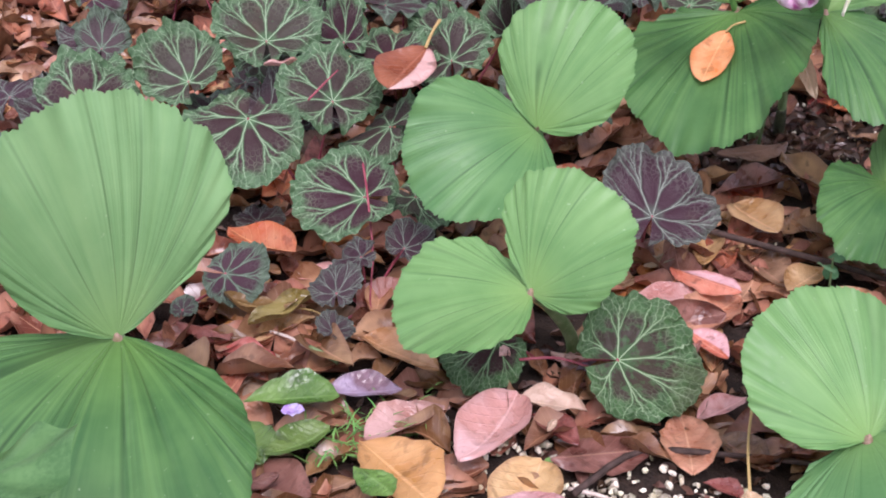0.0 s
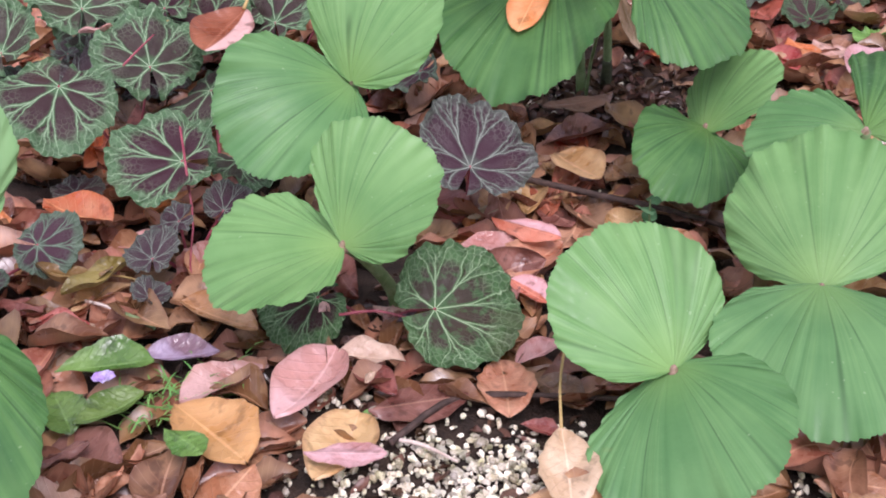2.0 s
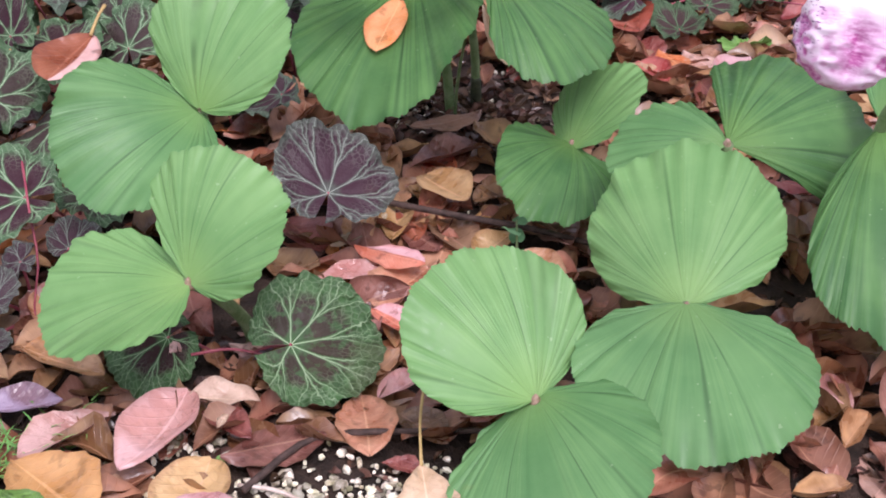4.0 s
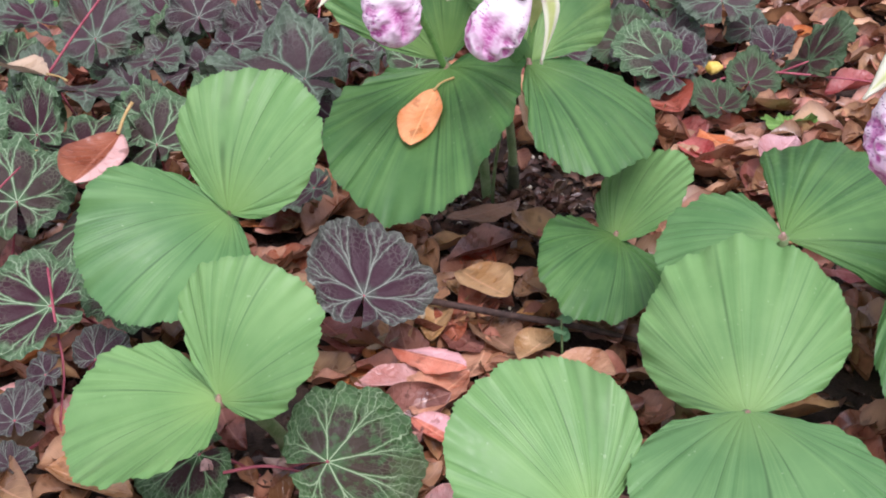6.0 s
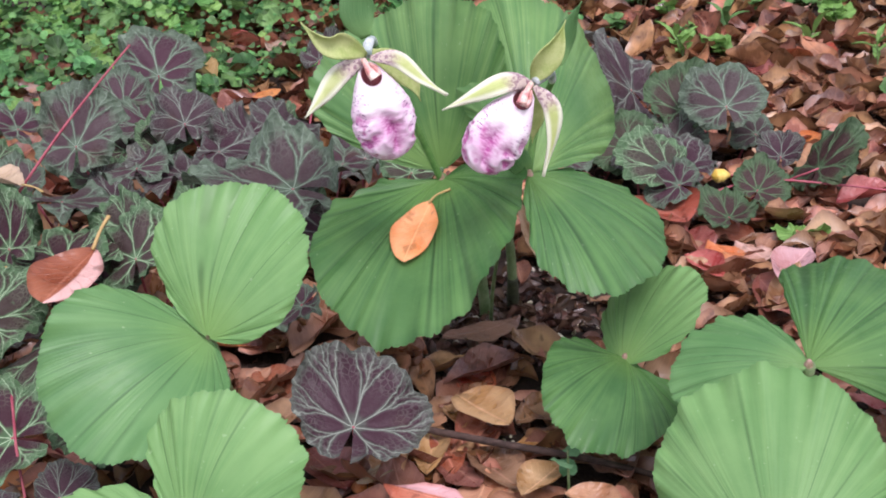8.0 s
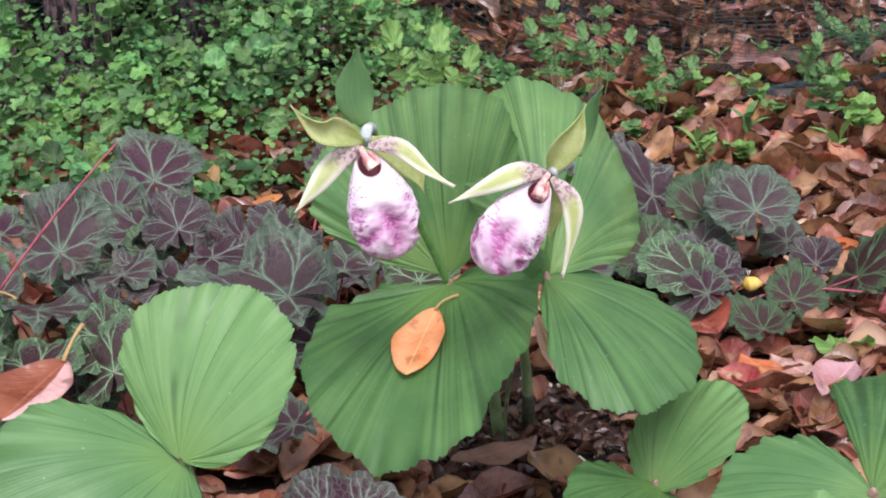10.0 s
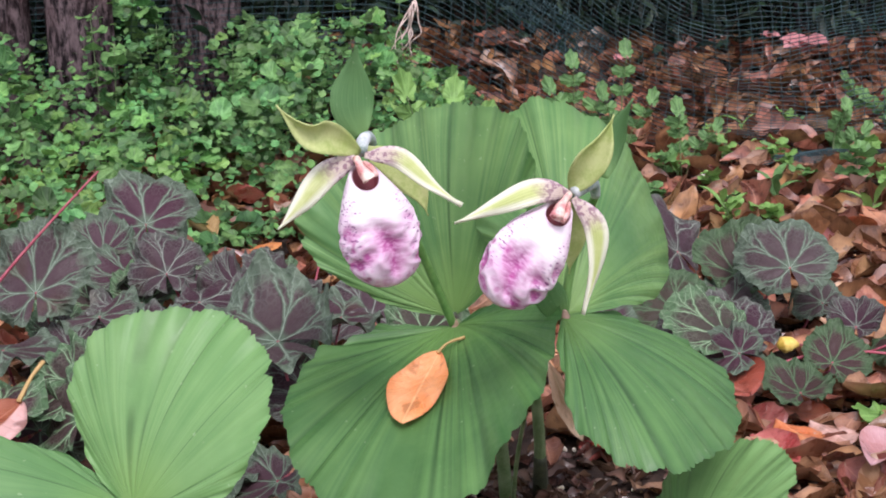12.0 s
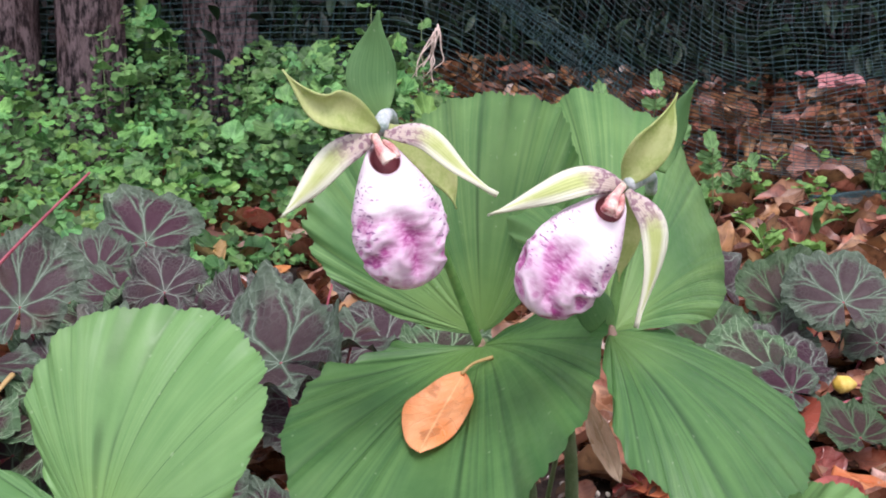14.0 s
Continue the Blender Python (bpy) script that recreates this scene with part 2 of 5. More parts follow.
def weed_material(name, c1, c2, spread=0.3):
    """Soft small leaf with paler veins running from its stalk."""
    a = Mat(name, 0.48, 0.38)
    u, v = a.uv()
    pos = a.coord("Object")
    rnd = a.node("ShaderNodeNewGeometry").outputs["Random Per Island"]
    big, fine = a.noise(pos, 55.0, 4.0), a.noise(pos, 480.0, 3.0)
    c = a.mix(a.step(a.math("ADD", a.math("MULTIPLY", big, 0.7), a.math("MULTIPLY", fine, 0.3)), 0.36, 0.64), c1, c2)
    near = a.math("MULTIPLY", a.math("ABSOLUTE", a.math("SUBTRACT", a.math("FRACT", a.math("MULTIPLY", u, 7.0)), 0.5)), v)
    rib = a.step(near, 0.02, 0.10, 1.0, 0.0)
    c = a.mix(a.math("MULTIPLY", rib, 0.28), c, tuple(min(1.0, x * 1.5 + 0.03) for x in c2))
    hue = a.node("ShaderNodeHueSaturation", Color=c)
    a.put(hue.inputs["Value"], a.step(rnd, 0.0, 1.0, 1 - spread, 1 + spread))
    a.put(hue.inputs["Hue"], a.step(a.math("FRACT", a.math("MULTIPLY", rnd, 5.7)), 0.0, 1.0, 0.475, 0.515))
    c = hue.outputs[0]
    a.color(c)
    a.bump(a.math("SUBTRACT", fine, rib), 0.45, 0.0015)
    a.thin(c, 0.25)
    return a.m


def petal_material():
    """Petal: purple-specked at its base, yellow-green along the middle, whitish towards rim and tip."""
    a = Mat("petal_green_white", 0.5, 0.3)
    u, v = a.uv()
    pos = a.coord("Object")
    big = a.noise(pos, 90.0, 3.0)
    veins = a.math("MULTIPLY", a.math("ADD", a.math("SINE", a.math("MULTIPLY", u, 60.0)), 1.0), 0.5)
    off = a.math("MULTIPLY", a.math("ABSOLUTE", a.math("SUBTRACT", u, 0.5)), 2.0)
    c = a.mix(a.step(big, 0.35, 0.65), (0.52, 0.60, 0.22), (0.62, 0.68, 0.32))
    c = a.mix(a.math("MULTIPLY", a.step(a.math("ADD", off, a.math("MULTIPLY", v, 0.6)), 0.52, 1.0), 0.82), c, (0.86, 0.87, 0.74))
    c = a.mix(a.math("MULTIPLY", veins, 0.05), c, (0.40, 0.50, 0.16))
    c = a.mix(a.step(v, 0.20, 0.42, 0.72, 0.0), c, (0.66, 0.50, 0.54))
    dots = a.math("MULTIPLY", a.step(a.noise(pos, 430.0, 2.0), 0.47, 0.58), a.step(v, 0.46, 0.16))
    c = a.mix(a.math("MULTIPLY", dots, 0.7), c, (0.22, 0.07, 0.15))
    a.color(c)
    a.bump(a.math("ADD", a.noise(pos, 400.0, 3.0), veins), 0.25, 0.001)
    a.thin(c, 0.25)
    return a.m




def bark_material():
    a = Mat("bark_grey_red", 0.9, 0.2)
    pos = a.coord("Object")
    mp = a.node("ShaderNodeMapping", Vector=pos)
    mp.inputs["Scale"].default_value = (1.0, 1.0, 0.38)
    fur = a.noise(mp.outputs[0], 105.0, 5.0, 0.65)
    big = a.noise(pos, 9.0, 3.0)
    c = a.mix(a.step(fur, 0.38, 0.62), (0.010, 0.007, 0.008), (0.16, 0.118, 0.12))
    c = a.mix(a.math("MULTIPLY", a.step(big, 0.5, 0.65), 0.4), c, (0.09, 0.05, 0.05))
    a.color(c)
    a.bump(fur, 1.0, 0.012)
    return a.m


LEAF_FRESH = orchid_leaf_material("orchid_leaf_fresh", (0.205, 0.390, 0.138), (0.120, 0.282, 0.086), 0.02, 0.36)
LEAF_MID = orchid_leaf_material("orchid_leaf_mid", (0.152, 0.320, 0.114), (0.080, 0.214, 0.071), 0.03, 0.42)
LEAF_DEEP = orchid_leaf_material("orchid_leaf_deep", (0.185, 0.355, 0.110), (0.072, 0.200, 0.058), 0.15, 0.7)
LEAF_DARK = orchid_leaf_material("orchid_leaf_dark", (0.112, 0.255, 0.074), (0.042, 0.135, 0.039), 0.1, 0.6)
LEAF_PALE = orchid_leaf_material("orchid_leaf_pale", (0.240, 0.430, 0.180), (0.155, 0.325, 0.122), 0.0, 0.4)
SAX_GREEN = strawberry_leaf_material("saxifrage_green", (0.092, 0.180, 0.084), (0.044, 0.015, 0.022), (0.48, 0.62, 0.41), 0.12, 0.03, 0.76, 0.66)
SAX_FRESH = strawberry_leaf_material("saxifrage_fresh", (0.070, 0.150, 0.056), (0.036, 0.013, 0.015), (0.46, 0.60, 0.37), 0.16, 0.20, 0.66, 0.68)
SAX_GREY = strawberry_leaf_material("saxifrage_grey", (0.108, 0.156, 0.104), (0.058, 0.024, 0.035), (0.34, 0.43, 0.34), 0.10, 0.0, 0.76, 0.50)
SAX_DULL = strawberry_leaf_material("saxifrage_dull", (0.066, 0.122, 0.056), (0.048, 0.022, 0.022), (0.24, 0.33, 0.20), 0.10, 0.08, 0.72, 0.45)
SAX_PURPLE = strawberry_leaf_material("saxifrage_purple", (0.098, 0.106, 0.090), (0.049, 0.020, 0.030), (0.40, 0.46, 0.38), 0.12, -0.1, 0.86, 0.62)
DEAD = {
    "tan": dead_leaf_material("dead_tan", (0.42, 0.192, 0.086), (0.63, 0.370, 0.208)),
    "brown": dead_leaf_material("dead_brown", (0.17, 0.072, 0.045), (0.38, 0.192, 0.126)),
    "rose": dead_leaf_material("dead_rose", (0.56, 0.27, 0.20), (0.72, 0.46, 0.40), 0.34),
    "pink": dead_leaf_material("dead_pink", (0.57, 0.29, 0.24), (0.72, 0.45, 0.43), 0.32),
    "orange": dead_leaf_material("dead_orange", (0.62, 0.20, 0.055), (0.72, 0.36, 0.15), 0.38),
    "redorange": dead_leaf_material("dead_redorange", (0.48, 0.10, 0.035), (0.62, 0.22, 0.08), 0.4),
    "red": dead_leaf_material("dead_red", (0.38, 0.075, 0.048), (0.54, 0.20, 0.14), 0.34),
    "redbrown": dead_leaf_material("dead_redbrown", (0.21, 0.062, 0.038), (0.39, 0.158, 0.104)),
    "beige": dead_leaf_material("dead_beige", (0.50, 0.35, 0.24), (0.66, 0.50, 0.36)),
    "olive": dead_leaf_material("dead_olive", (0.22, 0.14, 0.04), (0.36, 0.25, 0.08)),
    "purple": dead_leaf_material("dead_purple", (0.20, 0.11, 0.13), (0.38, 0.29, 0.40), 0.32),
    "yellow": dead_leaf_material("dead_yellow", (0.50, 0.31, 0.11), (0.66, 0.46, 0.22)),
    "twotone": dead_leaf_material("dead_twotone", (0.24, 0.065, 0.030), (0.38, 0.13, 0.065), 0.34, False, (0.76, 0.47, 0.42), 1),
    "ochre": dead_leaf_material("dead_ochre", (0.52, 0.245, 0.075), (0.70, 0.39, 0.165), 0.32, False, None, 1),
    "blush": dead_leaf_material("dead_blush", (0.62, 0.16, 0.09), (0.76, 0.30, 0.20), 0.32, False, (0.82, 0.47, 0.48), 1),
    "amber": dead_leaf_material("dead_amber", (0.88, 0.29, 0.09), (0.95, 0.45, 0.20), 0.38, False, None, 1),
    "pale": dead_leaf_material("dead_pale", (0.60, 0.41, 0.25), (0.76, 0.57, 0.39), 0.36, False, None, 1),
    "green": dead_leaf_material("fallen_green", (0.07, 0.16, 0.03), (0.15, 0.28, 0.06)),
}
LITTER = dead_leaf_material("litter_mixed", (0.21, 0.080, 0.041), (0.48, 0.244, 0.133), islands=True)
SOIL = plain_material("soil_dark", (0.018, 0.012, 0.009), (0.055, 0.034, 0.024), 55.0, 0.9, 0.9, 0.006)
STEM = plain_material("stem_green", (0.10, 0.17, 0.06), (0.20, 0.27, 0.13), 90.0, 0.5)
STALK_GREEN = plain_material("flower_stalk_green", (0.085, 0.215, 0.055), (0.16, 0.32, 0.095), 120.0, 0.5)
NODE = plain_material("node_tan_pink", (0.20, 0.16, 0.08), (0.42, 0.26, 0.22), 300.0, 0.6)
STEM_DARK = plain_material("stem_dark", (0.03, 0.035, 0.02), (0.07, 0.08, 0.04), 90.0, 0.6)
STALK_RED = plain_material("stalk_red", (0.26, 0.045, 0.07), (0.38, 0.10, 0.12), 120.0, 0.5)
STALK_TAN = plain_material("stalk_tan", (0.38, 0.25, 0.09), (0.50, 0.36, 0.15), 120.0, 0.6)
TWIG = plain_material("twig_dark", (0.035, 0.022, 0.018), (0.09, 0.055, 0.045), 150.0, 0.8)
STRAW = plain_material("straw_pale", (0.44, 0.33, 0.27), (0.66, 0.55, 0.48), 150.0, 0.7)
PEBBLE = plain_material("pebble_pale", (0.36, 0.32, 0.19), (0.78, 0.72, 0.60), 110.0, 0.75, 0.5, 0.001, True, 0.0, 0.5)
BARK = bark_material()
WEED = weed_material("weed_green", (0.045, 0.138, 0.040), (0.120, 0.290, 0.088), 0.50)
WEED_PALE = weed_material("weed_yellow_green", (0.095, 0.245, 0.055), (0.18, 0.40, 0.10), 0.25)
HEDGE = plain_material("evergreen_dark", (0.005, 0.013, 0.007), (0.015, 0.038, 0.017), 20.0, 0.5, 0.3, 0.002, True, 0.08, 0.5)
NET = plain_material("net_blue_green", (0.009, 0.030, 0.034), (0.026, 0.070, 0.076), 30.0, 0.5, 0.2, 0.001)
BAMBOO = plain_material("stake_green", (0.05, 0.13, 0.03), (0.11, 0.22, 0.06), 30.0, 0.45)
LIP = lip_material()
PETAL = petal_material()
SEPAL = plain_material("sepal_yellow_green", (0.37, 0.47, 0.14), (0.54, 0.60, 0.26), 90.0, 0.5, 0.3, 0.001, False, 0.25)
COLUMN = plain_material("column_red_white", (0.32, 0.05, 0.05), (0.75, 0.50, 0.45), 160.0, 0.4, 0.2)
COLUMN_PALE = plain_material("column_cream", (0.62, 0.22, 0.22), (0.80, 0.70, 0.58), 160.0, 0.4, 0.2)
OVARY = plain_material("ovary_grey_green", (0.20, 0.28, 0.24), (0.62, 0.66, 0.66), 90.0, 0.5)
PINKFLOWER = plain_material("petal_faded_pink", (0.50, 0.17, 0.18), (0.66, 0.33, 0.32), 60.0, 0.55, 0.3, 0.001, False, 0.2)
YELLOW = plain_material("petal_yellow", (0.62, 0.40, 0.05), (0.75, 0.58, 0.16), 90.0, 0.5, 0.2)
SEEDLING = plain_material("seedling_green", (0.10, 0.24, 0.11), (0.18, 0.36, 0.19), 60.0, 0.5, 0.3, 0.001, False, 0.2)
WEED_DEEP = plain_material("weed_deep_green", (0.055, 0.15, 0.045), (0.11, 0.24, 0.08), 60.0, 0.5, 0.3, 0.001, False, 0.2)
VIOLET = plain_material("petal_violet", (0.30, 0.16, 0.48), (0.55, 0.48, 0.68), 200.0, 0.5, 0.2)


# ---- mesh helpers ----
def mesh_of(name, verts, faces, material, uvs=None, smooth=True):
    me = bpy.data.meshes.new(name)
    me.from_pydata([tuple(map(float, p)) for p in verts], [], faces)
    if uvs is not None:
        layer = me.uv_layers.new(name="UVMap")
        idx = np.zeros(len(me.loops), dtype=np.int32)
        me.loops.foreach_get("vertex_index", idx)
        layer.data.foreach_set("uv", np.asarray(uvs, dtype=np.float32)[idx].ravel())
    if smooth:
        me.polygons.foreach_set("use_smooth", np.ones(len(me.polygons), dtype=bool))
    me.materials.append(material)
    me.update()
    return me


def grid_faces(nu, nv, wrap=False):
    """Quads over nu x nv vertices, u outermost."""
    faces = []
    for i in range(nu if wrap else nu - 1):
        for j in range(nv - 1):
            k = (i + 1) % nu
            faces.append((i * nv + j, k * nv + j, k * nv + j + 1, i * nv + j + 1))
    return faces


def part(name, me, parent, label=""):
    ob = new(name, me)
    ob.parent = parent
    if label:
        tagged(ob, label)
    return ob


def empty(name, at, label, category, group=""):
    ob = new(name)
    ob.location = at
    ob.empty_display_size = 0.01
    return tagged(ob, label, category, group)


def spline(ctrl, n):
    """A smooth line through the control points."""
    c = np.array(ctrl, float)
    c = np.vstack([2 * c[0] - c[1], c, 2 * c[-1] - c[-2]])
    out = []
    segs = len(c) - 3
    for k in range(n):
        t = k / (n - 1) * segs
        i = min(int(t), segs - 1)
        t -= i
        p0, p1, p2, p3 = c[i:i + 4]
        out.append(0.5 * (2 * p1 + (p2 - p0) * t + (2 * p0 - 5 * p1 + 4 * p2 - p3) * t * t + (3 * p1 - p0 - 3 * p2 + p3) * t ** 3))
    return np.array(out)


def tube(ctrl, radii, material, n=14, sides=8, origin=(0, 0, 0), name="tube"):
    line = spline(ctrl, n)
    tan = np.gradient(line, axis=0)
    tan /= np.linalg.norm(tan, axis=1)[:, None] + 1e-12
    ref = np.array([1.0, 0.0, 0.0]) if abs(tan[0][0]) < 0.8 else np.array([0.0, 1.0, 0.0])
    verts = []
    rad = np.interp(np.linspace(0, 1, n), np.linspace(0, 1, len(radii)), radii)
    rows = []
    for p, t, r in zip(line, tan, rad):
        s = np.cross(t, ref)
        s /= np.linalg.norm(s)
        q = np.cross(t, s)
        rows.append([p + r * (math.cos(a) * s + math.sin(a) * q) for a in np.linspace(0, 2 * math.pi, sides, endpoint=False)])
    rows = np.array(rows) - np.array(origin)
    verts = rows.reshape(-1, 3)
    faces = []
    for i in range(n - 1):
        for j in range(sides):
            k = (j + 1) % sides
            faces.append((i * sides + j, i * sides + k, (i + 1) * sides + k, (i + 1) * sides + j))
    faces.append(tuple(range(sides))[::-1])
    faces.append(tuple(range((n - 1) * sides, n * sides)))
    return mesh_of(name, verts, faces, material)


def ribbon(ctrl, facing, width, material, origin=(0, 0, 0), n=22, m=9, cup=0.2, twist=0.0, wave=0.0, pleat=0.0, peak=0.4, name="petal"):
    """A petal or narrow leaf along a line. facing: which way its upper face looks; width: its widest; peak: where that is."""
    line = spline(ctrl, n)
    tan = np.gradient(line, axis=0)
    tan /= np.linalg.norm(tan, axis=1)[:, None]
    verts, uvs = [], []
    for i in range(n):
        v = i / (n - 1)
        up = np.array(facing, float)
        up = up - tan[i] * (up @ tan[i])
        up /= np.linalg.norm(up)
        lat = np.cross(tan[i], up)
        a = radians(twist) * v
        lat, up = lat * math.cos(a) + up * math.sin(a), up * math.cos(a) - lat * math.sin(a)
        e = math.log(0.5) / math.log(peak)
        w = 0.5 * width * max(0.02, math.sin(math.pi * min(0.995, max(0.03, v)) ** e)) ** (0.75 if v < peak else 1.5)
        for j in range(m):
            u = j / (m - 1) * 2 - 1
            z = cup * width * u * u * math.sin(math.pi * v) + wave * width * math.sin(9 * v + 2 * u) * abs(u) + pleat * width * (abs((u * 4) % 1 - 0.5)) * math.sin(math.pi * v)
            verts.append(line[i] + lat * w * u + up * z - np.array(origin))
            uvs.append((u * 0.5 + 0.5, v))
    return mesh_of(name, verts, grid_faces(n, m), material, uvs)


def solid(me, amount):
    """A second skin behind the first, joined along the rim."""
    bm = bmesh.new()
    bm.from_mesh(me)
    bmesh.ops.solidify(bm, geom=bm.faces[:], thickness=amount)
    bm.to_mesh(me)
    bm.free()
    return me


def copies(name, shapes, places, material, smooth=True):
    """ONE mesh of many small copies. shapes: (verts, faces, uvs); places: (shape number, 4x4 matrix)."""
    V, Fs, U, off = [], [], [], 0
    for k, m in places:
        v, f, uv = shapes[k]
        m = np.array(m)
        V.append(v @ m[:3, :3].T + m[:3, 3])
        Fs.extend([tuple(i + off for i in q) for q in f])
        U.append(uv)
        off += len(v)
    return mesh_of(name, np.vstack(V), Fs, material, np.vstack(U), smooth)


def rot(rng, tilt=0.3):
    return Matrix.Rotation(rng.uniform(0, 2 * math.pi), 4, "Z") @ Matrix.Rotation(rng.gauss(0, tilt), 4, "X") @ Matrix.Rotation(rng.gauss(0, tilt), 4, "Y")


# ---- ground ----
def ground_z(x, y):
    z = 0.006 * noise.noise(Vector((x * 6, y * 6, 0.3))) + 0.003 * noise.noise(Vector((x * 21, y * 21, 4.0)))
    far = max(0.0, y - 2.9)
    bank = min(1.0, max(0.0, (y - 2.22) / 0.6))
    side = min(1.0, max(0.0, (1.0 - x) / 0.4))
    return z + (0.10 + 0.06 * side) * bank * bank * (3 - 2 * bank) + 0.55 * (1 - math.exp(-far * 1.1)) + 0.1 * min(far, 1.0) * noise.noise(Vector((x * 1.3, y * 1.3, 9.0)))


def build_ground():
    def steps(lo, hi, fine, reach):
        mid = list(np.arange(lo, hi + 1e-6, fine))
        out, s, p = [], fine, hi
        while p < reach:
            s *= 1.35
            p += s
            out.append(p)
        back, s, p = [], fine, lo
        while p > -reach:
            s *= 1.35
            p -= s
            back.append(p)
        return back[::-1] + mid + out
    xs, ys = steps(-0.9, 1.5, 0.02, 60.0), steps(-0.1, 2.6, 0.02, 60.0)
    verts = [(x, y, ground_z(x, y)) for x in xs for y in ys]
    ob = new("ground", mesh_of("ground", verts, grid_faces(len(xs), len(ys)), SOIL))
    tagged(ob, "dark moist garden soil under fallen leaves", "ground", kind="structure")


build_ground()


# ---- slipper orchids ----
def fan_leaf(base, yaw, pitch, roll, length, width, bend, cup, fall, material, origin, seed, pleat=0.015, lobe=0.0, lop=0.0, ruffle=1.0):
    """A pleated, finely toothed fan leaf from its base; fall shapes how its sides run into the base, lop trims one shoulder."""
    rng = random.Random(seed)
    y, p, r = radians(yaw), radians(pitch), radians(roll)
    ax = np.array([math.cos(p) * math.cos(y), math.cos(p) * math.sin(y), math.sin(p)])
    lat = np.array([-math.sin(y), math.cos(y), 0.0])
    nor = np.cross(ax, lat)
    lat, nor = lat * math.cos(r) + nor * math.sin(r), nor * math.cos(r) - lat * math.sin(r)
    ns, nr, teeth = 361, 24, 90
    ph = [rng.uniform(0, 6.28) for _ in range(6)]
    depth_ = [rng.choice((0.08, 0.25, 0.5, 0.8, 1.7)) for _ in range(PLEATS + 1)]
    tooth = [rng.uniform(0.2, 1.0) for _ in range(teeth + 1)]
    nicks = [(rng.uniform(-0.75, 0.75), rng.uniform(0.008, 0.02), rng.uniform(0.01, 0.03)) for _ in range(3)]
    verts, uvs = [], []
    B = np.array(base) - np.array(origin)
    for i in range(ns):
        s = -1 + 2 * i / (ns - 1)
        f = s * math.pi
        k = (s * 0.5 + 0.5) * teeth
        edge = 1 + 0.008 * math.sin(7 * f + ph[0]) + 0.006 * math.sin(17 * f + ph[1]) + 0.020 * ((k % 1) ** 0.6 * tooth[int(k)] - 0.35) + 0.004 * rng.uniform(-1, 1)
        edge -= sum(d * math.exp(-((s - at) / w) ** 2) for at, w, d in nicks)
        open_ = min(1.0, (1 - abs(s)) * 4)
        us = s * 0.5 + 0.5 + (0.030 * math.sin(9 * s + ph[4]) + 0.016 * math.sin(21 * s + ph[5])) * open_
        t = us * PLEATS
        v = abs((t % 1) - 0.5) * 2
        near, far = depth_[int(t) % PLEATS], depth_[(int(t) + (1 if t % 1 > 0.5 else -1)) % PLEATS]
        ridge = (0.45 - v ** 2.5) * (near * (1 - v / 2) + far * v / 2) + 0.05 * math.cos(2 * math.pi * t * 3)
        for j in range(nr):
            rho = 0.015 + 0.985 * (j / (nr - 1)) ** 0.9
            q = rho * (1 + (edge - 1) * rho ** 3 * open_)
            X = width * math.sin(f) * q ** 0.85 * (1 + (0.6 * lobe if f > 0 else 0.0))
            Y = max(0.0, (1 + math.cos(f)) / 2) ** fall * q
            if f > 0:
                X *= 1 - lop * max(0.0, 1 - Y)
            Z = bend * 4 * Y * (1 - Y) + cup * (X / 0.5) ** 2
            Z += lobe * max(0.0, math.sin(f)) * (1 - Y) ** 2 * rho
            Z += pleat * ridge * rho ** 0.7 * (1 - 0.40 * rho) * open_
            Z += 0.016 * math.sin(3.1 * f + ph[2]) * rho ** 2 * open_ + ruffle * (0.016 * math.sin(9 * f + ph[3]) * rho ** 5 + 0.012 * math.sin(23 * f + ph[4]) * rho ** 7) * open_
            verts.append(B + length * (ax * Y + lat * X + nor * Z))
            uvs.append((us, rho))
    return mesh_of("leaf", verts, grid_faces(ns, nr), material, uvs)




LEAF_COUNT = [0]


def orchid(foot, stem, leaves, label, stem_mat=None, thick=0.0042, stalk=(), lobe=0.0):
    """One plant: foot on the ground, the stem's further points, and its fan leaves."""
    LEAF_COUNT[0] += 1
    plant = empty("slipper_orchid", foot, label, "orchid plant", "slipper orchids")
    line = [(foot[0], foot[1], foot[2] - 0.01), *stem]
    part("stem", tube(line, (thick * 1.15, thick, thick * 0.9), stem_mat or STEM, 18, 10, foot, "stem"), plant)
    hub = leaves[0][1]
    if stalk:
        part("flower_stalk", tube(stalk, (0.0026, 0.0022, 0.0021), STALK_GREEN, 18, 10, foot, "flower_stalk"), plant)
    part("node", tube([(hub[0], hub[1] + 0.001, hub[2] - 0.004), (hub[0], hub[1], hub[2]), (hub[0], hub[1] - 0.001, hub[2] + 0.0035)], (0.0030, 0.0027, 0.0010), NODE, 7, 8, foot, "node"), plant, "tan pink node where the leaves meet")
    for k, (material, base, *rest) in enumerate(leaves):
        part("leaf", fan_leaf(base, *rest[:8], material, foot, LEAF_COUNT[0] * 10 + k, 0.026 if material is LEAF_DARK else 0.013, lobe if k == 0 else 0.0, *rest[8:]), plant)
    return plant


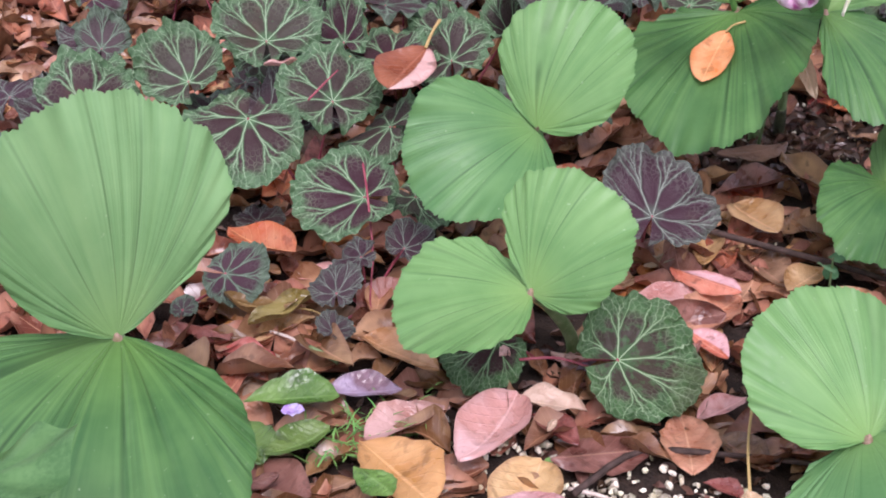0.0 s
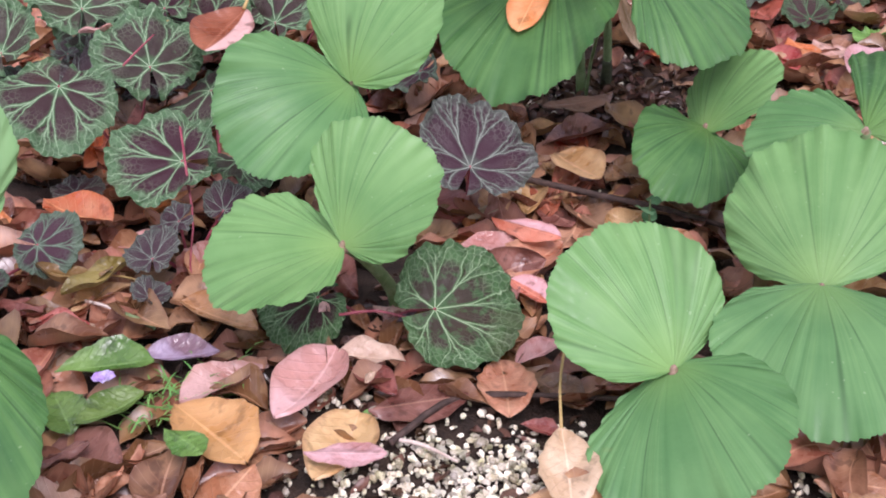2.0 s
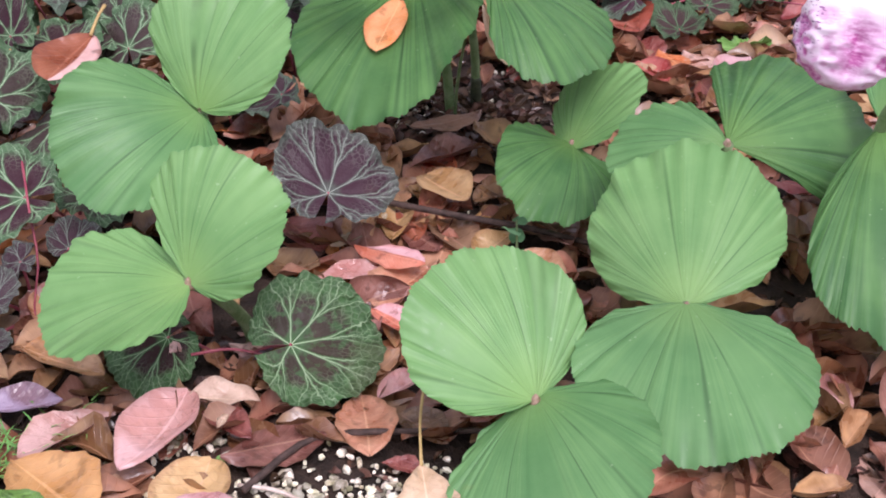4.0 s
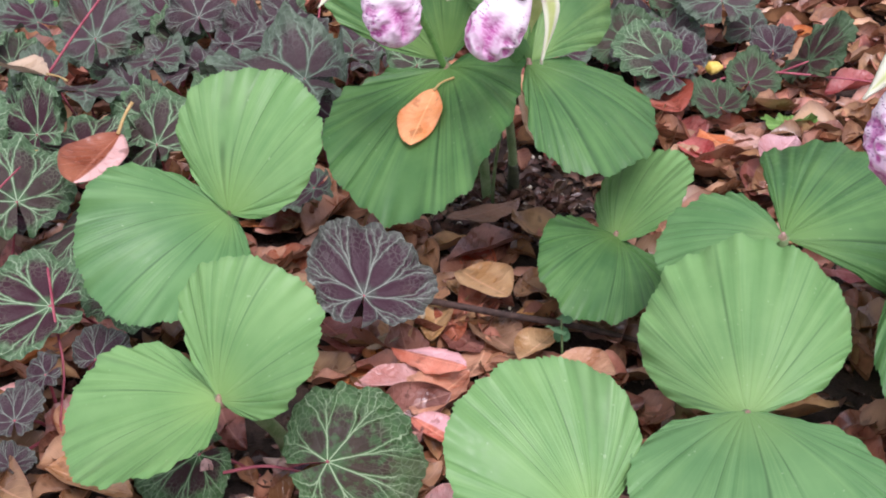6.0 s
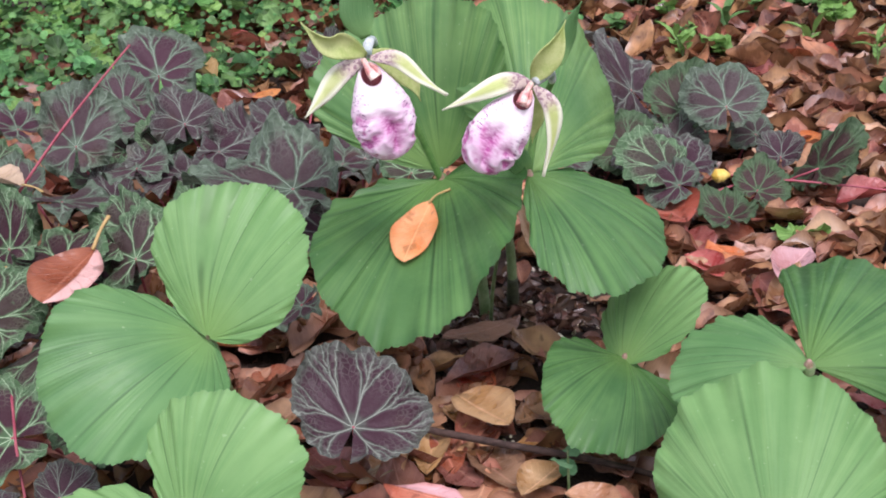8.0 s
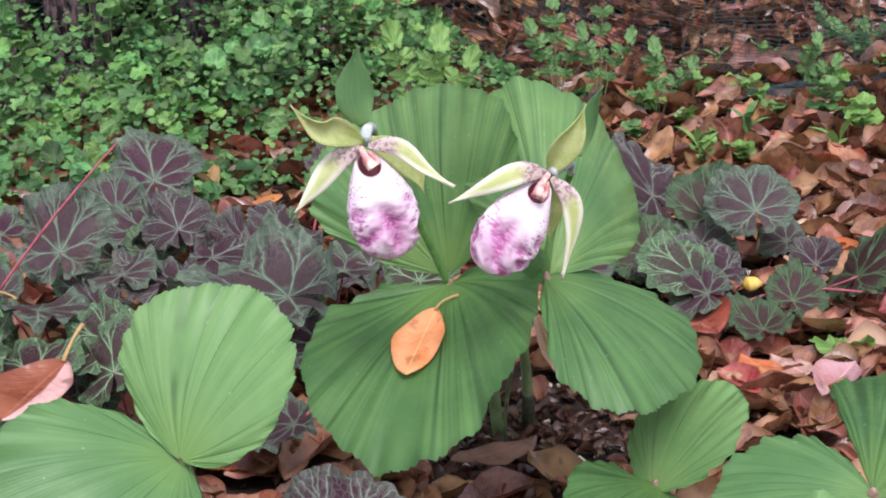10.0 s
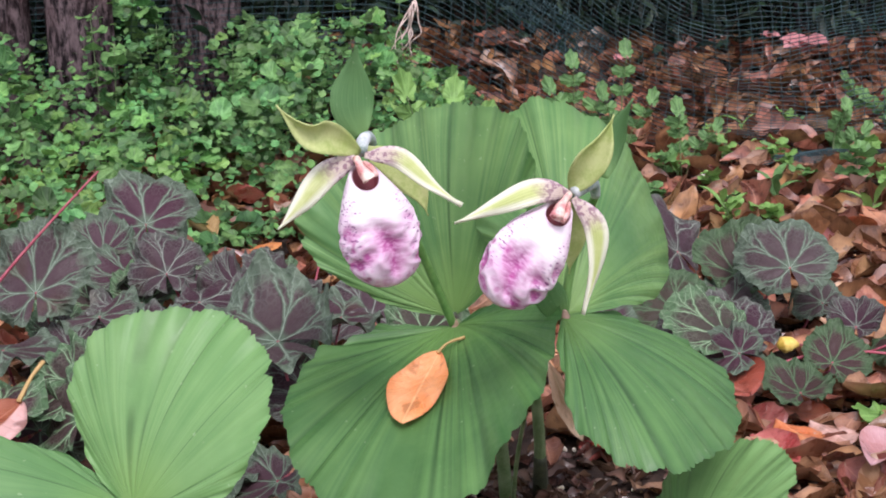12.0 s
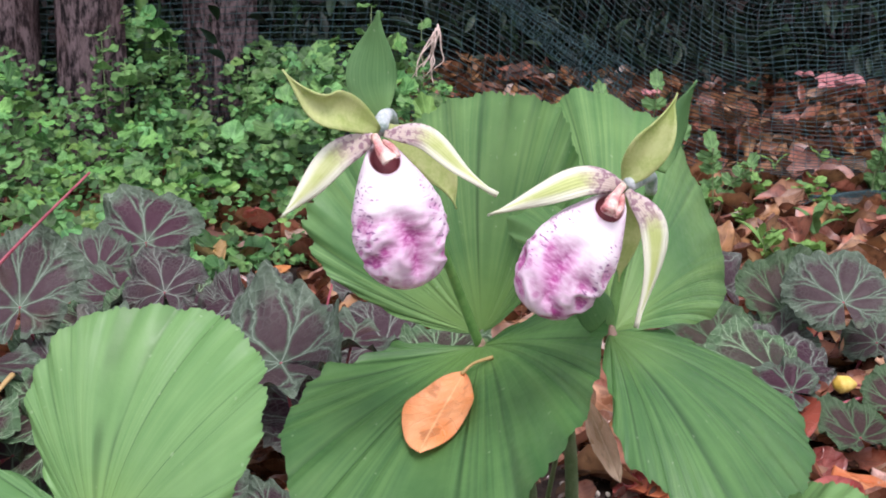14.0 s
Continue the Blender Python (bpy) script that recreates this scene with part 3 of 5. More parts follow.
def lip(top, bottom, wide, front, origin, seed):
    """The inflated pouch: open mouth at the top, a slanting cleft in front, crumpled towards its foot."""
    top, bottom = np.array(top, float), np.array(bottom, float)
    axis = bottom - top
    length = np.linalg.norm(axis)
    axis /= length
    fr = np.array(front, float)
    fr -= axis * (fr @ axis)
    fr /= np.linalg.norm(fr)
    sd = np.cross(axis, fr)
    nu, nv = 120, 72
    verts, uvs, flush = [], [], []
    for i in range(nu + 1):
        u = i / nu
        a = (u - 0.5) * 2 * math.pi
        for j in range(nv):
            v = j / (nv - 1)
            if v < 0.12:
                along, r = 0.03 + (0.12 - v) * 2.6, 0.33 * (v / 0.12) ** 0.5
            else:
                t = (v - 0.12) / 0.88
                along, r = 0.03 + 0.97 * t ** 0.95, 0.33 + 0.67 * math.sin(min(1.0, t / 0.5) * math.pi / 2) ** 0.8 if t < 0.5 else 0
                if t >= 0.5:
                    r = math.sqrt(max(0.0, 1 - ((t - 0.5) / 0.5) ** 2.5))
            along += 0.11 * max(0.0, 1 - abs(v - 0.12) / 0.3) * math.cos(a)
            x, y = r * math.sin(a), r * math.cos(a)
            low = min(1.0, max(0.0, (v - 0.36) / 0.26))
            slant = a + 0.55 * (v - 0.62) + 0.12 * math.sin(9 * v + seed)
            cleft = math.exp(-(slant / 0.30) ** 2) * low * (1 - max(0.0, (v - 0.85) / 0.15))
            q = Vector((x * 2.0 + seed, y * 2.0, v * 3.4))
            ridge = 1 - abs(noise.noise(Vector((q.x * 0.8 + 0.5 * q.z, q.y * 0.8, q.z * 2.2)))) * 2
            small = 1 - abs(noise.noise(Vector((q.x * 2.1, q.y * 2.1 + q.z, q.z * 4.3)))) * 2
            sideways = min(1.0, abs(slant) / 0.5)
            crumple = (0.02 + 0.12 * low * sideways) * (ridge - 0.65) + 0.022 * low * (small - 0.6) + 0.06 * noise.noise(q * 0.9)
            if v < 0.12:
                crumple *= 0.2
            k = 0.5 * wide * (1 + crumple - 0.36 * cleft)
            verts.append(top + axis * along * length + sd * x * k + fr * y * k * 0.92 - np.array(origin))
            uvs.append((u, v))
            hollow = max(0.0, min(1.0, (0.52 - ridge) * 3.0)) * sideways + max(0.0, min(1.0, (0.42 - small) * 2.5)) * 0.7
            rim = min(1.0, max(0.0, (abs(a) - 0.45) / 0.6))
            soft = 0.42 * math.exp(-(slant / 0.55) ** 2) * max(0.0, 1 - abs(v - 0.62) / 0.22)
            flush.append(min(1.0, soft + 0.75 * cleft * (0.4 + 0.6 * abs(math.sin(11 * v + seed))) + low * hollow * (0.35 + 1.2 * rim) + 0.24 * rim * max(0.0, (v - 0.5) / 0.5)))
    me = mesh_of("lip", verts, grid_faces(nu + 1, nv), LIP, uvs)
    me.attributes.new("flush", "FLOAT", "POINT").data.foreach_set("value", flush)
    return me




def column(top, joint, front, origin):
    """The pale stalk that arches from the petals' joint over the pouch's mouth, ending in a shield."""
    top, joint, fr = np.array(top), np.array(joint), np.array(front) / np.linalg.norm(front)
    dn = top - joint
    sd = np.cross(dn / np.linalg.norm(dn), fr) * 0.001
    line = [joint + fr * 0.001, joint + dn * 0.7 + fr * 0.0050 + sd, joint + dn * 1.3 + fr * 0.0072 + sd, joint + dn * 1.75 + fr * 0.0070 + sd]
    return tube(line, (0.0017, 0.0017, 0.0024, 0.0034), COLUMN_PALE, 12, 10, origin, "column")


def staminode(top, joint, front, origin, side):
    """A dark red flank beside the column."""
    top, joint, fr = np.array(top), np.array(joint), np.array(front) / np.linalg.norm(front)
    dn = top - joint
    sd = np.cross(dn / np.linalg.norm(dn), fr) * side
    line = [joint + dn * 0.5 + sd * 0.0016 + fr * 0.0035, joint + dn * 1.15 + sd * 0.0026 + fr * 0.0062, joint + dn * 1.8 + sd * 0.0026 + fr * 0.0066]
    return tube(line, (0.0008, 0.0016, 0.0013), COLUMN, 10, 8, origin, "staminode")


def flower(plant, ovary, top, bottom, wide, petals, sepal, low_sepal, bract, seed, front=(0.05, -1, 0.25)):
    o = tuple(plant.location)
    head = part("flower", tube(ovary, (0.0024, 0.0028, 0.0030, 0.0030), OVARY, 14, 10, o, "flower"), plant, "nodding flower on a pale grey-green ovary")
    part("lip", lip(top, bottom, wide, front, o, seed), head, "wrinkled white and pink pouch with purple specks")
    for ctrl, w, tw in petals:
        part("petal", solid(ribbon(ctrl, front, w, PETAL, o, cup=-0.13, twist=tw, wave=0.07, peak=0.42, name="petal"), 0.0006), head, "cream-green petal with a purple-specked base")
    part("dorsal_sepal", solid(ribbon(sepal[0], front, sepal[1], SEPAL, o, cup=sepal[2], wave=0.05, twist=sepal[3], peak=0.45, name="dorsal_sepal"), 0.0006), head, "yellow-green pointed sepal")
    part("lower_sepal", solid(ribbon(low_sepal, front, 0.016, SEPAL, o, cup=0.1, name="lower_sepal"), 0.0006), head, "yellow-green sepal behind the pouch")
    col = part("column", column(top, petals[0][0][0], front, o), head, "pale pink column over the mouth")
    for side in (-1, 1):
        part("staminode", staminode(top, petals[0][0][0], front, o, side), head, "dark red flank of the column")
    part("bract", solid(ribbon(bract[0], bract[2], bract[1], LEAF_MID, o, cup=-0.12, pleat=0.07, wave=0.03, peak=0.42, m=17, name="bract"), 0.0005), plant, "small upright pointed green bract")

p = orchid((0.131, 0.624, 0.0), [(0.128, 0.618, 0.022), (0.113, 0.598, 0.058), (0.101, 0.571, 0.0855)], [
        (LEAF_FRESH, (0.1009, 0.5703, 0.0851), 186.9, -8.3, -6.4, 0.083, 0.67, 0.063, 0.055, 0.947),
        (LEAF_FRESH, (0.1009, 0.5699, 0.0856), 9.8, 48.5, 31.6, 0.078, 0.61, 0.104, 0.098, 0.917, 0.0, 1.3),
    ], "young slipper orchid with two fresh green pleated leaves")
p = orchid((0.118, 0.745, 0.0), [(0.117, 0.742, 0.06), (0.111, 0.724, 0.121)], [
        (LEAF_MID, (0.111, 0.7239, 0.1205), 214.3, -12.6, -35.1, 0.1, 0.54, 0.141, 0.138, 0.92),
        (LEAF_FRESH, (0.111, 0.7178, 0.1233), 26.7, 54.5, 30.4, 0.092, 0.526, 0.117, 0.092, 0.94),
    ], "young slipper orchid with bright green leaves by the saxifrage")
p = orchid((-0.12, 0.52, 0.0), [(-0.122, 0.515, 0.05), (-0.125, 0.503, 0.105)], [
        (LEAF_PALE, (-0.1244, 0.5005, 0.106), 96.4, 83.3, 31.8, 0.136, 0.479, 0.082, 0.105, 0.719),
        (LEAF_DARK, (-0.125, 0.5048, 0.1048), 259.6, -23.7, -5.6, 0.182, 0.581, 0.119, 0.066, 0.909),
    ], "large slipper orchid plant with two broad green leaves")
p = orchid((0.272, 0.487, 0.0), [(0.272, 0.483, 0.028), (0.2725, 0.470, 0.056)], [
        (LEAF_FRESH, (0.2727, 0.4664, 0.056), 122.2, 40.4, -9.6, 0.087, 0.6, 0.065, -0.008, 1.079),
        (LEAF_MID, (0.2732, 0.4727, 0.0542), 269.9, -9.7, 26.5, 0.101, 0.541, 0.069, 0.005, 0.909),
    ], "low slipper orchid with round green leaves over gravel")
p = orchid((0.372, 0.54, 0.0), [(0.371, 0.533, 0.03), (0.3695, 0.519, 0.066)], [
        (LEAF_FRESH, (0.3699, 0.5198, 0.0652), 75.7, 30.7, -11.5, 0.109, 0.527, 0.026, -0.159, 0.949, 0.0, 1.4),
        (LEAF_MID, (0.369, 0.5176, 0.0695), 255.9, -16.7, -2.7, 0.106, 0.599, 0.069, 0.021, 0.957),
    ], "slipper orchid with toothed green fan leaves")
p = orchid((0.366, 0.762, 0.0), [(0.365, 0.758, 0.03), (0.362, 0.7475, 0.0555)], [
        (LEAF_DARK, (0.3639, 0.7494, 0.0578), 236.8, -8.8, -23.8, 0.092, 0.462, 0.1, 0.118, 0.959),
        (LEAF_FRESH, (0.3622, 0.7462, 0.055), 34.6, 39.5, -15.4, 0.076, 0.575, 0.058, -0.008, 0.862),
    ], "small slipper orchid with a round folded green leaf")
p = orchid((0.43, 0.645, 0.0), [(0.429, 0.638, 0.05), (0.4265, 0.620, 0.1115)], [
        (LEAF_MID, (0.4262, 0.6196, 0.1117), 147.8, -10.1, -12.2, 0.074, 0.571, 0.071, -0.01, 0.666),
        (LEAF_DARK, (0.4283, 0.6226, 0.1096), 26.3, 1.9, 25.1, 0.111, 0.672, 0.038, -0.156, 0.552),
    ], "slipper orchid with spreading deep green leaves")
orchid_a = orchid((0.309, 0.945, 0.0), [(0.300, 0.925, 0.07), (0.2727, 0.887, 0.143)], [
        (LEAF_DARK, (0.2726, 0.8848, 0.1423), 248.9, -17.1, 5.3, 0.165, 0.405, 0.046, 0.148, 1.183),
        (LEAF_DEEP, (0.2729, 0.8889, 0.1474), 109.6, 68.2, -60.3, 0.118, 0.708, 0.059, 0.056, 0.737),
    ], "flowering slipper orchid with large deep green leaves", STEM, 0.004, [(0.2727, 0.887, 0.140), (0.256, 0.868, 0.185), (0.237, 0.835, 0.235), (0.2265, 0.803, 0.262)], lobe=0.24)
orchid_b = orchid((0.332, 0.955, 0.0), [(0.330, 0.942, 0.05), (0.322, 0.922, 0.110), (0.315, 0.880, 0.150), (0.3165, 0.830, 0.166), (0.318, 0.806, 0.169)], [
        (LEAF_DARK, (0.3176, 0.8017, 0.1685), 323.0, -32.8, 1.0, 0.101, 0.665, 0.08, -0.07, 0.749),
        (LEAF_DEEP, (0.3199, 0.8104, 0.1661), 83.4, 46.2, -1.3, 0.137, 0.501, 0.051, -0.528, 0.92, 0.75),
    ], "flowering slipper orchid with broad drooping green leaf", STEM, 0.0034, [(0.318, 0.808, 0.166), (0.323, 0.806, 0.195), (0.329, 0.798, 0.220), (0.331, 0.788, 0.232)])

part("base_sheath", tube([(0.332, 0.955, -0.006), (0.3317, 0.951, 0.014), (0.331, 0.946, 0.032)], (0.0052, 0.0050, 0.0042), STEM_DARK, 10, 10, tuple(orchid_b.location), "base_sheath"), orchid_b, "blackish sheath round the foot of the stem")
part("sheath", solid(ribbon([(0.318, 0.806, 0.167), (0.3115, 0.800, 0.177), (0.306, 0.797, 0.189), (0.304, 0.797, 0.201)], (-0.2, -1, 0.3), 0.016, LEAF_MID, tuple(orchid_b.location), cup=-0.15, pleat=0.05, m=13, name="sheath"), 0.0005), orchid_b, "small folded green sheath at the node")
flower(orchid_a, [(0.2265, 0.803, 0.262), (0.2245, 0.793, 0.2662), (0.2215, 0.784, 0.2662), (0.2195, 0.776, 0.262)],
       (0.2200, 0.770, 0.2545), (0.2305, 0.769, 0.2005), 0.0365,
       [([(0.217, 0.772, 0.260), (0.203, 0.770, 0.254), (0.191, 0.768, 0.242), (0.180, 0.766, 0.231)], 0.0118, -12), ([(0.221, 0.772, 0.261), (0.236, 0.768, 0.260), (0.250, 0.766, 0.247), (0.263, 0.764, 0.2365)], 0.0095, 25)],
       ([(0.219, 0.776, 0.262), (0.206, 0.770, 0.270), (0.195, 0.766, 0.274), (0.183, 0.764, 0.287)], 0.0150, 0.3, 25),
       [(0.222, 0.781, 0.262), (0.237, 0.786, 0.252), (0.246, 0.788, 0.240), (0.250, 0.788, 0.228)],
       ([(0.2225, 0.810, 0.264), (0.2185, 0.812, 0.278), (0.2200, 0.812, 0.293), (0.2224, 0.810, 0.3075)], 0.0215, (-0.25, -1, 0.1)), 1.7, (0.08, -1, 0.3))
flower(orchid_b, [(0.331, 0.788, 0.232), (0.3285, 0.781, 0.2390), (0.323, 0.774, 0.2395), (0.316, 0.768, 0.238)],
       (0.3085, 0.760, 0.2325), (0.2750, 0.760, 0.1910), 0.0350,
       [([(0.313, 0.765, 0.238), (0.298, 0.760, 0.242), (0.280, 0.758, 0.2375), (0.2585, 0.757, 0.2300)], 0.0122, -14), ([(0.315, 0.766, 0.236), (0.324, 0.760, 0.224), (0.3235, 0.758, 0.206), (0.3165, 0.757, 0.183)], 0.0106, 20)],
       ([(0.315, 0.770, 0.238), (0.321, 0.766, 0.249), (0.328, 0.764, 0.260), (0.334, 0.764, 0.274)], 0.0150, 0.35, -15),
       [(0.316, 0.774, 0.235), (0.317, 0.780, 0.222), (0.317, 0.782, 0.208), (0.316, 0.782, 0.196)],
       ([(0.338, 0.800, 0.238), (0.342, 0.803, 0.250), (0.347, 0.803, 0.262), (0.353, 0.800, 0.276)], 0.0150, (0.3, -1, 0.1)), 5.2, (-0.1, -1, 0.35))
orchid_c = orchid((0.53, 0.63, 0.0), [(0.528, 0.62, 0.06), (0.5175, 0.606, 0.12), (0.505, 0.54, 0.20), (0.46, 0.45, 0.29)], [
        (LEAF_DARK, (0.5172, 0.6061, 0.1185), 278, -29, 9, 0.148, 0.571, 0.059, -0.018, 0.66),
        (LEAF_MID, (0.519, 0.608, 0.122), 15, 30, 0, 0.11, 0.55, 0.06, 0.03, 0.75),
    ], "flowering slipper orchid with a pale pink pouch")
flower(orchid_c, [(0.46, 0.45, 0.29), (0.435, 0.437, 0.3025), (0.412, 0.424, 0.3045), (0.396, 0.411, 0.3005)],
       (0.3845, 0.4020, 0.2950), (0.3735, 0.3890, 0.2485), 0.0405,
       [([(0.391, 0.401, 0.2995), (0.3805, 0.4000, 0.3005), (0.369, 0.4005, 0.2965), (0.3570, 0.4020, 0.2835)], 0.0190, -10), ([(0.393, 0.400, 0.2990), (0.402, 0.393, 0.292), (0.409, 0.390, 0.280), (0.413, 0.388, 0.264)], 0.018, 14)],
       ([(0.393, 0.404, 0.302), (0.396, 0.400, 0.312), (0.399, 0.397, 0.323), (0.402, 0.395, 0.335)], 0.017, 0.3, 0),
       [(0.396, 0.409, 0.297), (0.401, 0.414, 0.287), (0.404, 0.416, 0.275), (0.405, 0.416, 0.263)],
       ([(0.470, 0.456, 0.290), (0.474, 0.459, 0.304), (0.476, 0.459, 0.318), (0.477, 0.456, 0.333)], 0.02, (0, -1, 0.2)), 8.8, (-0.3, -1, 0.35))


# ---- saxifrage ----
def round_leaf(hub, az, tilt, heading, radius, material, origin, seed):
    """A kidney-shaped leaf with scalloped rim, puckered between its veins, notched where its stalk joins."""
    rng = random.Random(seed)
    a, t, d = radians(az), radians(tilt), radians(heading)
    N = np.array([math.sin(t) * math.cos(a), math.sin(t) * math.sin(a), math.cos(t)])
    D = np.array([math.cos(d), math.sin(d), 0.0])
    D -= N * (D @ N)
    D /= np.linalg.norm(D)
    S = np.cross(N, D)
    nu, nv = 155, 17
    lively = 1.5 if hub[1] > 0.8 and hub[0] < 0.3 else 1.0
    ph = [rng.uniform(0, 6.28) for _ in range(5)]
    dish = rng.uniform(-0.16, 0.14) * lively
    waves = rng.choice((0.07, 0.11, 0.15)) * lively
    wide = rng.uniform(1.0, 1.12)
    verts, uvs = [], []
    for i in range(nu):
        u = i / (nu - 1)
        f = (u - 0.5) * 2 * math.pi * 0.972
        scallop = 1 + 0.050 * abs(math.sin(f * 7 + ph[0])) ** 0.7 + 0.030 * abs(math.sin(f * 17 + ph[1])) + 0.03 * math.sin(f * 3 + ph[2]) + 0.02 * math.sin(f * 2 + ph[3])
        e = np.array([0.42 + math.cos(f) * scallop, wide * math.sin(f) * scallop])
        between = math.sin(math.pi * ((u * 7 + 0.5) % 1))
        for j in range(nv):
            v = 0.02 + 0.98 * j / (nv - 1)
            x, y = e * v
            rr = math.hypot(x, y)
            z = 0.11 * (between - 0.4) * v * (1.25 - v) + waves * math.sin(2 * f + ph[3]) * rr * rr * 0.8 + 0.10 * lively * math.sin(5 * f + ph[4]) * v ** 4 + dish * rr * rr + 0.05 * lively * math.sin(11 * f + ph[1]) * v ** 6 + 0.05 * v
            z += 0.05 * noise.noise(Vector((x * 5 + seed, y * 5, 1.0))) * v + 0.05 * lively * math.sin(17 * f + ph[2]) * v ** 9
            verts.append(np.array(hub) - np.array(origin) + radius * (D * x + S * y + N * z))
            uvs.append((u, v))
    return mesh_of("leaf", verts, grid_faces(nu, nv), material, uvs)




SAX_SEED = [100]


def saxifrage(root, leaves, label):
    plant = empty("saxifrage", root, label, "saxifrage plant", "strawberry saxifrages")
    for material, x, y, z, az, tilt, heading, radius in leaves:
        SAX_SEED[0] += 1
        part("leaf", round_leaf((x, y, z), az, tilt, heading, radius, material, root, SAX_SEED[0]), plant)
        bow = ((x * 0.55 + root[0] * 0.45), (y * 0.55 + root[1] * 0.45) + 0.004, z * 0.55)
        part("stalk", tube([(root[0], root[1], root[2] - 0.004), bow, (x, y, z + 0.0002)], (0.0014, 0.0011, 0.001), STALK_RED, 10, 6, root, "stalk"), plant)
    return plant

saxifrage((0.190, 0.766, 0.0), [
    (SAX_PURPLE, 0.1865, 0.688, 0.07, -65, 32, 78, 0.0365),
], "single maroon saxifrage leaf with pale veins among litter")
saxifrage((0.116, 0.614, 0.0), [
    (SAX_FRESH, 0.1525, 0.566, 0.039, -80, 33, 9, 0.0375),
    (SAX_FRESH, 0.081, 0.602, 0.03, -79, 28, 210, 0.0262),
], "saxifrage with maroon-marked pale-veined round leaves")
saxifrage((0.004, 0.819, 0.0), [
    (SAX_GREEN, -0.012, 0.741, 0.062, -102, 25, 162, 0.0357),
    (SAX_GREEN, 0.022, 0.781, 0.04, -25, 9, 324, 0.0294),
    (SAX_GREEN, 0.001, 0.844, 0.07, -146, 30, 149, 0.0332),
], "saxifrage with maroon-marked pale-veined round leaves")
saxifrage((-0.071, 0.861, 0.0), [
    (SAX_GREEN, -0.101, 0.799, 0.1, -60, 24, 268, 0.0405),
    (SAX_GREEN, -0.044, 0.855, 0.088, -64, 35, 106, 0.0402),
], "saxifrage with maroon-marked pale-veined round leaves")
saxifrage((-0.216, 0.942, 0.0), [
    (SAX_GREEN, -0.171, 0.916, 0.083, -104, 38, 103, 0.0332),
    (SAX_GREEN, -0.26, 0.907, 0.061, -106, 31, 112, 0.0452),
], "saxifrage with maroon-marked pale-veined round leaves")
saxifrage((-0.077, 0.994, 0.0), [
    (SAX_GREEN, -0.108, 0.947, 0.105, -65, 29, 101, 0.0415),
    (SAX_GREEN, -0.046, 0.98, 0.09, -130, 48, 98, 0.0331),
], "saxifrage with maroon-marked pale-veined round leaves")
saxifrage((0.047, 1.007, 0.0), [
    (SAX_GREEN, -0.005, 0.958, 0.08, -119, 27, 117, 0.0364),
    (SAX_GREEN, 0.048, 0.955, 0.08, -134, 42, 81, 0.0339),
    (SAX_GREEN, 0.098, 1.018, 0.08, -61, 27, 81, 0.028),
], "saxifrage with maroon-marked pale-veined round leaves")
saxifrage((-0.111, 0.729, 0.0), [
    (SAX_GREY, -0.104, 0.675, 0.04, -94, 30, 348, 0.0217),
    (SAX_GREY, -0.129, 0.645, 0.03, -96, 24, 85, 0.0086),
    (SAX_PURPLE, -0.099, 0.776, 0.025, -7, 7, 83, 0.0181),
], "saxifrage with maroon-marked pale-veined round leaves")
saxifrage((-0.011, 0.691, 0.0), [
    (SAX_PURPLE, -0.025, 0.646, 0.04, -111, 23, 92, 0.0172),
    (SAX_PURPLE, 0.018, 0.696, 0.045, -67, 29, 65, 0.0162),
    (SAX_PURPLE, -0.011, 0.685, 0.045, -167, 27, 185, 0.0196),
    (SAX_PURPLE, -0.025, 0.616, 0.03, -30, 15, 78, 0.0115),
], "small grey-purple saxifrage seedlings on a red runner")
saxifrage((0.026, 1.418, 0.0), [
    (SAX_GREY, 0.044, 1.415, 0.102, -102, 47, 89, 0.0466),
    (SAX_GREY, 0.009, 1.361, 0.09, -105, 39, 83, 0.0285),
], "saxifrage with maroon-marked pale-veined round leaves")
saxifrage((-0.019, 1.286, 0.0), [
    (SAX_GREY, -0.018, 1.189, 0.101, -109, 58, 78, 0.0415),
    (SAX_GREY, -0.082, 1.269, 0.1, -29, 19, 149, 0.0345),
    (SAX_GREY, 0.042, 1.31, 0.08, -147, 20, 122, 0.0344),
], "saxifrage with maroon-marked pale-veined round leaves")
saxifrage((0.105, 1.286, 0.0), [
    (SAX_PURPLE, 0.075, 1.264, 0.09, -109, 42, 90, 0.0314),
    (SAX_PURPLE, 0.135, 1.249, 0.079, -26, 23, 94, 0.0242),
], "saxifrage with maroon-marked pale-veined round leaves")
saxifrage((0.195, 1.456, 0.0), [
    (SAX_PURPLE, 0.166, 1.27, 0.076, -47, 34, 61, 0.0369),
    (SAX_PURPLE, 0.223, 1.581, 0.06, -118, 35, 46, 0.0266),
], "saxifrage with maroon-marked pale-veined round leaves")
saxifrage((0.184, 1.030, 0.0), [
    (SAX_GREY, 0.17, 1.007, 0.103, -106, 14, 152, 0.0568),
    (SAX_GREY, 0.215, 1.091, 0.091, -133, 5, 211, 0.0413),
    (SAX_GREY, 0.166, 0.903, 0.05, -155, 23, 184, 0.0249),
], "saxifrage with maroon-marked pale-veined round leaves")
saxifrage((0.076, 1.157, 0.0), [
    (SAX_GREY, 0.041, 1.11, 0.1, -108, 11, 93, 0.0299),
    (SAX_PURPLE, 0.109, 1.161, 0.091, -119, 4, 11, 0.0383),
    (SAX_PURPLE, 0.079, 1.111, 0.09, -140, 7, 151, 0.0312),
], "saxifrage with maroon-marked pale-veined round leaves")
